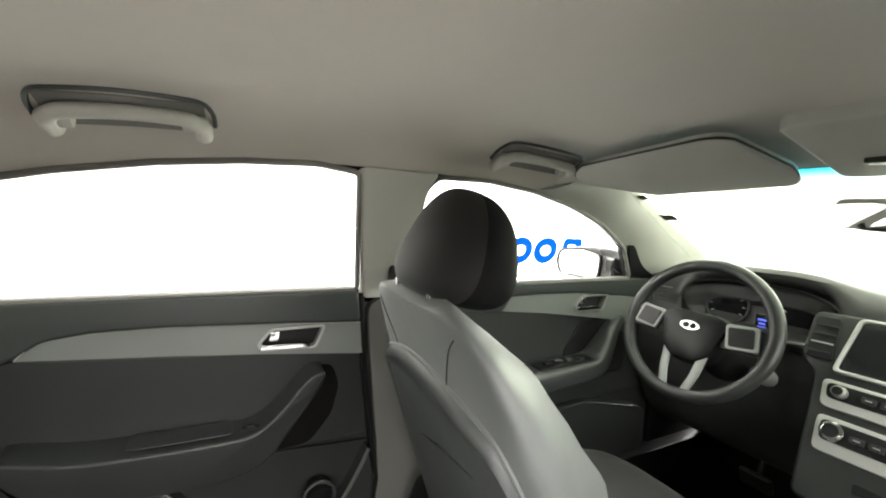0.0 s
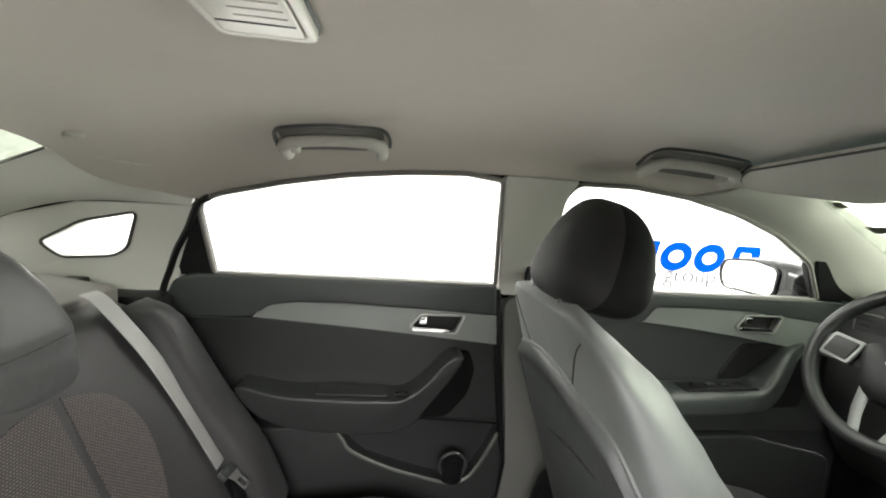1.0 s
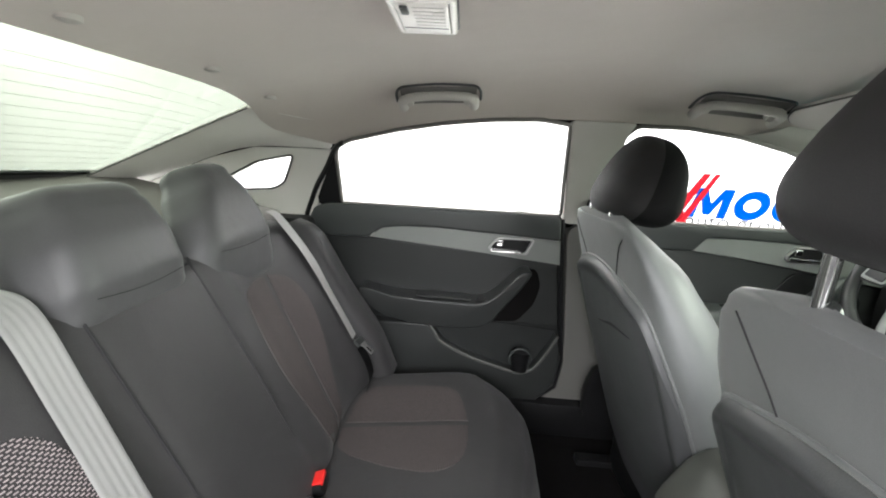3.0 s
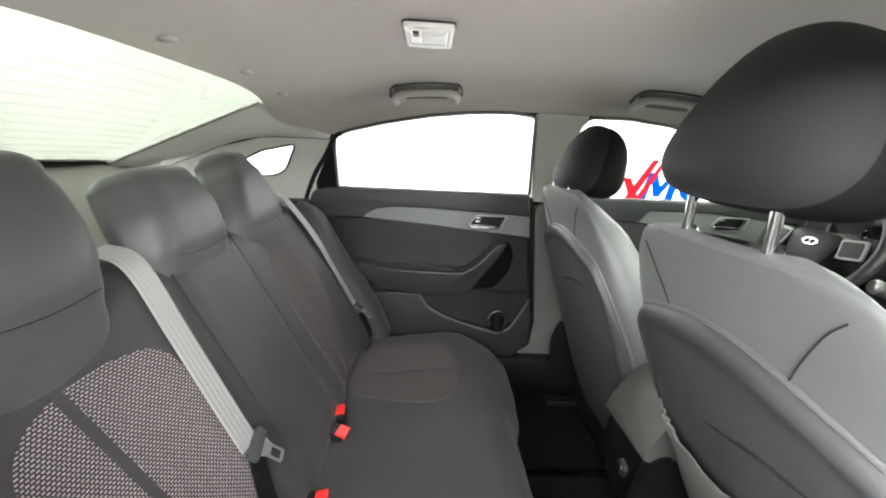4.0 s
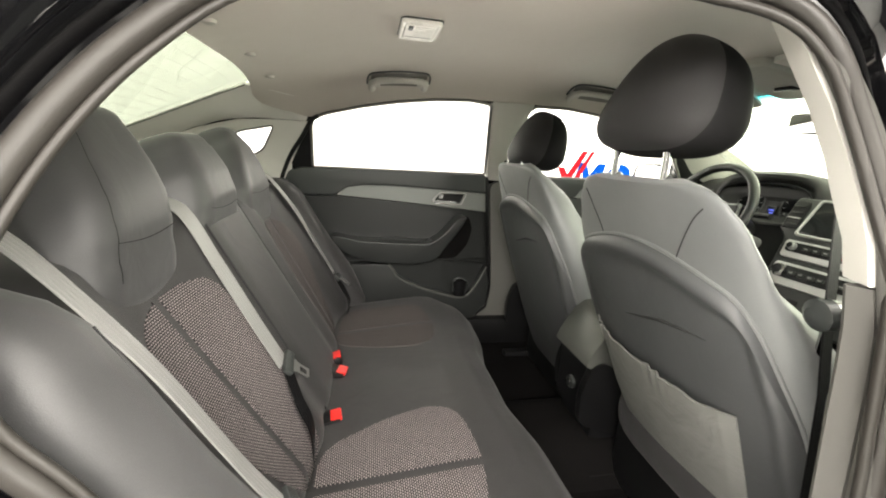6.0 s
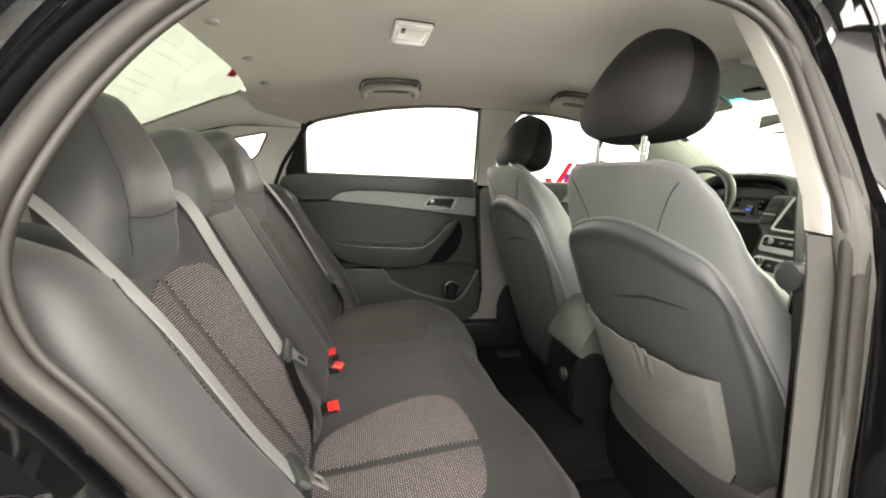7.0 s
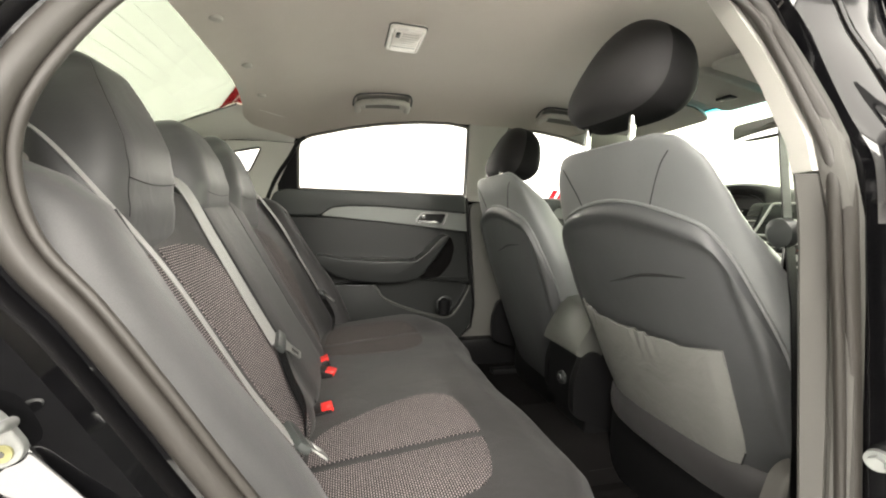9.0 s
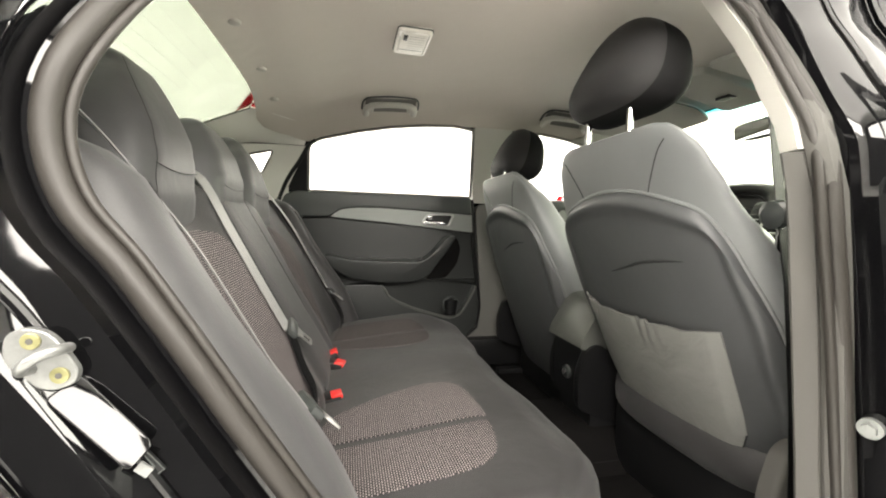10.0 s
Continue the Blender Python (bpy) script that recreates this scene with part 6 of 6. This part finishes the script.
# ---- fittings on the headliner ----
def grab_handle(x0, x1, y, z, sign, label):
    """A folding grab handle along the roof's side."""
    h = thing("grab_handle", ((x0 + x1) / 2, y, z), label, "grab handle", "grab handles")

    def at(f, across, drop):
        x = x0 + (x1 - x0) * f
        return Vector((x, sign * across, roof_z(x, across) - drop))
    foot, bar = abs(y) + 0.034, abs(y) - 0.018
    part("grip", tube(spline([at(0.04, foot, 0.010), at(0.04, foot - 0.03, 0.016), at(0.07, bar + 0.012, 0.018), at(0.16, bar, 0.018), at(0.5, bar - 0.004, 0.018), at(0.84, bar, 0.018), at(0.93, bar + 0.012, 0.018), at(0.96, foot - 0.03, 0.016), at(0.96, foot, 0.010)], 48), [0.0135 - 0.003 * math.sin(math.pi * i / 47) for i in range(48)], 12, (0, 0.3 * sign, -1), 0.95), TRIM_FELT, h)
    # Flat darker sheet paints the shade behind the grip; a dark tube outlines it.
    part("recess_shade", thick(grid(lambda u, v: at(0.02 + 0.96 * u, bar - 0.014 + (foot - bar + 0.016) * v, 0.0022), 24, 8), Vector((0, 0, 0.0012))), PILLAR_MID, h, "darker sheet painting the shade behind the grip")
    for f in (0.09, 0.91):
        part("mount", rbox(at(f, foot - 0.022, 0.008), (0.036, 0.030, 0.020), 0.008, turned("X", -35 * sign)), TRIM_FELT, h)
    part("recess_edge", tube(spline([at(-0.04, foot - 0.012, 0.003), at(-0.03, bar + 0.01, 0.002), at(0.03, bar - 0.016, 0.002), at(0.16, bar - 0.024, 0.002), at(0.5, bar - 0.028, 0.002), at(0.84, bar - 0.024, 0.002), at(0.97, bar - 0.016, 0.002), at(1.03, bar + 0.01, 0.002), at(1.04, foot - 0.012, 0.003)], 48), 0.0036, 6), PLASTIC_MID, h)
    return h


grab_handle(-0.205, -0.010, 0.462, 1.355, 1, "grey folding grab handle above the rear door")
grab_handle(0.525, 0.735, 0.468, 1.355, 1, "grey folding grab handle above the front door")
grab_handle(0.525, 0.735, -0.468, 1.355, -1, "grey folding grab handle above the passenger door")

dome = thing("dome_lamp", (-0.10, 0, 1.39), "square white roof lamp with a small switch, unlit", "dome lamp")
DZ = 1.3885


def on_dome(u, v, d):
    return Vector((-0.099 + u, v, DZ - 0.010 + d))


part("lamp_frame", slab(rounded([(-0.043, -0.074), (-0.043, 0.066), (0.043, 0.066), (0.043, -0.074)], 0.012), on_dome, 0.016, 0.004, holes=[rounded([(-0.034, -0.062), (-0.034, 0.054), (0.034, 0.054), (0.034, -0.062)], 0.006)]), LENS, dome)
part("frame_gap", tube([on_dome(u, v, 0.009) for u, v in rounded([(-0.044, -0.075), (-0.044, 0.067), (0.044, 0.067), (0.044, -0.075)], 0.012)], 0.002, 6, loop=True), PLASTIC_MID, dome)
part("lens", slab(rounded([(-0.0335, -0.0615), (-0.0335, 0.0535), (0.0335, 0.0535), (0.0335, -0.0615)], 0.006), lambda u, v, d: on_dome(u, v, d - 0.001), 0.010, 0.002), LENS, dome, "milky ribbed lens")
part("switch", rbox(on_dome(-0.022, -0.040, 0.0), (0.010, 0.026, 0.008), 0.002), PLASTIC_MID, dome)
part("lens_joint", rbox(on_dome(0.0, 0.030, -0.001), (0.062, 0.0025, 0.0012), 0.0004), PLASTIC_MID, dome)
for k in range(6):
    part("lens_rib", rbox(on_dome(0.008, -0.048 + 0.013 * k, -0.001), (0.040, 0.0015, 0.0012), 0.0004), TRIM_FELT, dome)

visor = thing("sun_visor", (0.86, 0.30, 1.35), "grey vinyl sun visor folded against the roof", "sun visor")


def visor_point(u, v, d):
    return Vector((u, v, min(roof_z(u, v), 1.385) - 0.018 + d - 0.012 * max(0, (u - 0.80)) / 0.2))


def visor_bm(sign):
    shape = rounded([(0.70, 0.125), (0.735, 0.47), (0.80, 0.505), (1.035, 0.45), (1.03, 0.155), (0.96, 0.125)], 0.04, 5)
    return slab([(u, sign * v) for u, v in shape], visor_point, 0.012, 0.003)


part("visor_board", visor_bm(1), TRIM_FELT, visor)
part("visor_edge", tube([visor_point(u, v, 0.004) for u, v in rounded([(0.70, 0.125), (0.735, 0.47), (0.80, 0.505), (1.035, 0.45), (1.03, 0.155), (0.96, 0.125)], 0.04, 5)], 0.0025, 6, loop=True), PILLAR_LOW, visor)
part("visor_label", slab(rounded([(0.93, 0.22), (0.93, 0.36), (1.00, 0.36), (1.00, 0.22)], 0.004), lambda u, v, d: visor_point(u, v, d - 0.002), 0.002), LENS, visor, "pale warning label")
visor2 = thing("sun_visor", (0.86, -0.30, 1.35), "grey vinyl sun visor folded against the roof on the passenger side", "sun visor")
part("visor_board", visor_bm(-1), TRIM_FELT, visor2)

over = thing("overhead_console", (0.88, 0, 1.36), "grey overhead console with map lamps and a switch", "overhead console")


def over_point(u, v, d):
    return Vector((u, v, roof_z(u, v) - 0.022 + d))


part("console_body", slab(rounded([(0.74, -0.075), (0.74, 0.075), (1.02, 0.085), (1.02, -0.085)], 0.03), over_point, 0.026, 0.008), TRIM_FELT, over)
for s in (-1, 1):
    part("map_lamp", slab(rounded([(0.80, s * 0.018), (0.80, s * 0.060), (0.88, s * 0.064), (0.88, s * 0.018)], 0.010), lambda u, v, d: over_point(u, v, d - 0.003), 0.004, 0.001), LENS, over)
part("switch", rbox((0.92, 0, roof_z(0.92, 0) - 0.026), (0.03, 0.05, 0.010), 0.003), BLACK, over)
mirror = thing("rear_view_mirror", (1.12, 0, 1.27), "rear-view mirror on a black stem under the windscreen", "rear-view mirror")
part("housing", cushion_block((1.100, 0.0, 1.268), (0.020, 0.123, 0.033), (3, 3.2), turned("Z", -10) @ turned("Y", -3), None, 32, 16), BLACK, mirror)
part("mirror_glass", slab(rounded([(-0.118, -0.028), (-0.118, 0.028), (0.118, 0.032), (0.118, -0.026)], 0.018), lambda u, v, d: Vector((1.100, 0, 1.268)) + turned("Z", -10) @ turned("Y", -3) @ Vector((-0.0215 + d, u, v)), 0.003, 0.0006), MIRROR, mirror)
part("stem", tube([(1.115, 0, 1.272), (1.135, 0, 1.285), (1.150, 0, 1.292)], [0.010, 0.012, 0.02], 12), BLACK, mirror)


def on_screen(x, y, lift=-0.004):
    v = (x - 1.00) / 0.82
    return Vector((x, y, 1.352 - 0.33 * v - 0.012 * (y / 0.6) ** 2 + lift))


for k, (xa, ya, w, h) in enumerate(((1.06, 0.53, 0.035, 0.028), (1.19, 0.53, 0.045, 0.036))):
    single("window_sticker", slab(rounded([(-h / 2, -w / 2), (-h / 2, w / 2), (h / 2, w / 2), (h / 2, -w / 2)], 0.003), lambda u, v, d: on_screen(xa + u, ya + v, -0.010 + d), 0.0008), STICKER, tuple(on_screen(xa, ya)), "small square sticker inside the windscreen", "sticker")
for x, y in ((-0.500, 0.17), (-0.505, 0.40), (-0.500, -0.10)):
    single("roof_clip", tube([(x, y, roof_z(x, y) + 0.002), (x, y, roof_z(x, y) - 0.004), (x, y, roof_z(x, y) - 0.006)], [0.014, 0.013, 0.008], 16), TRIM_FELT, (x, y, roof_z(x, y)), "small round grey clip in the headliner", "clip")
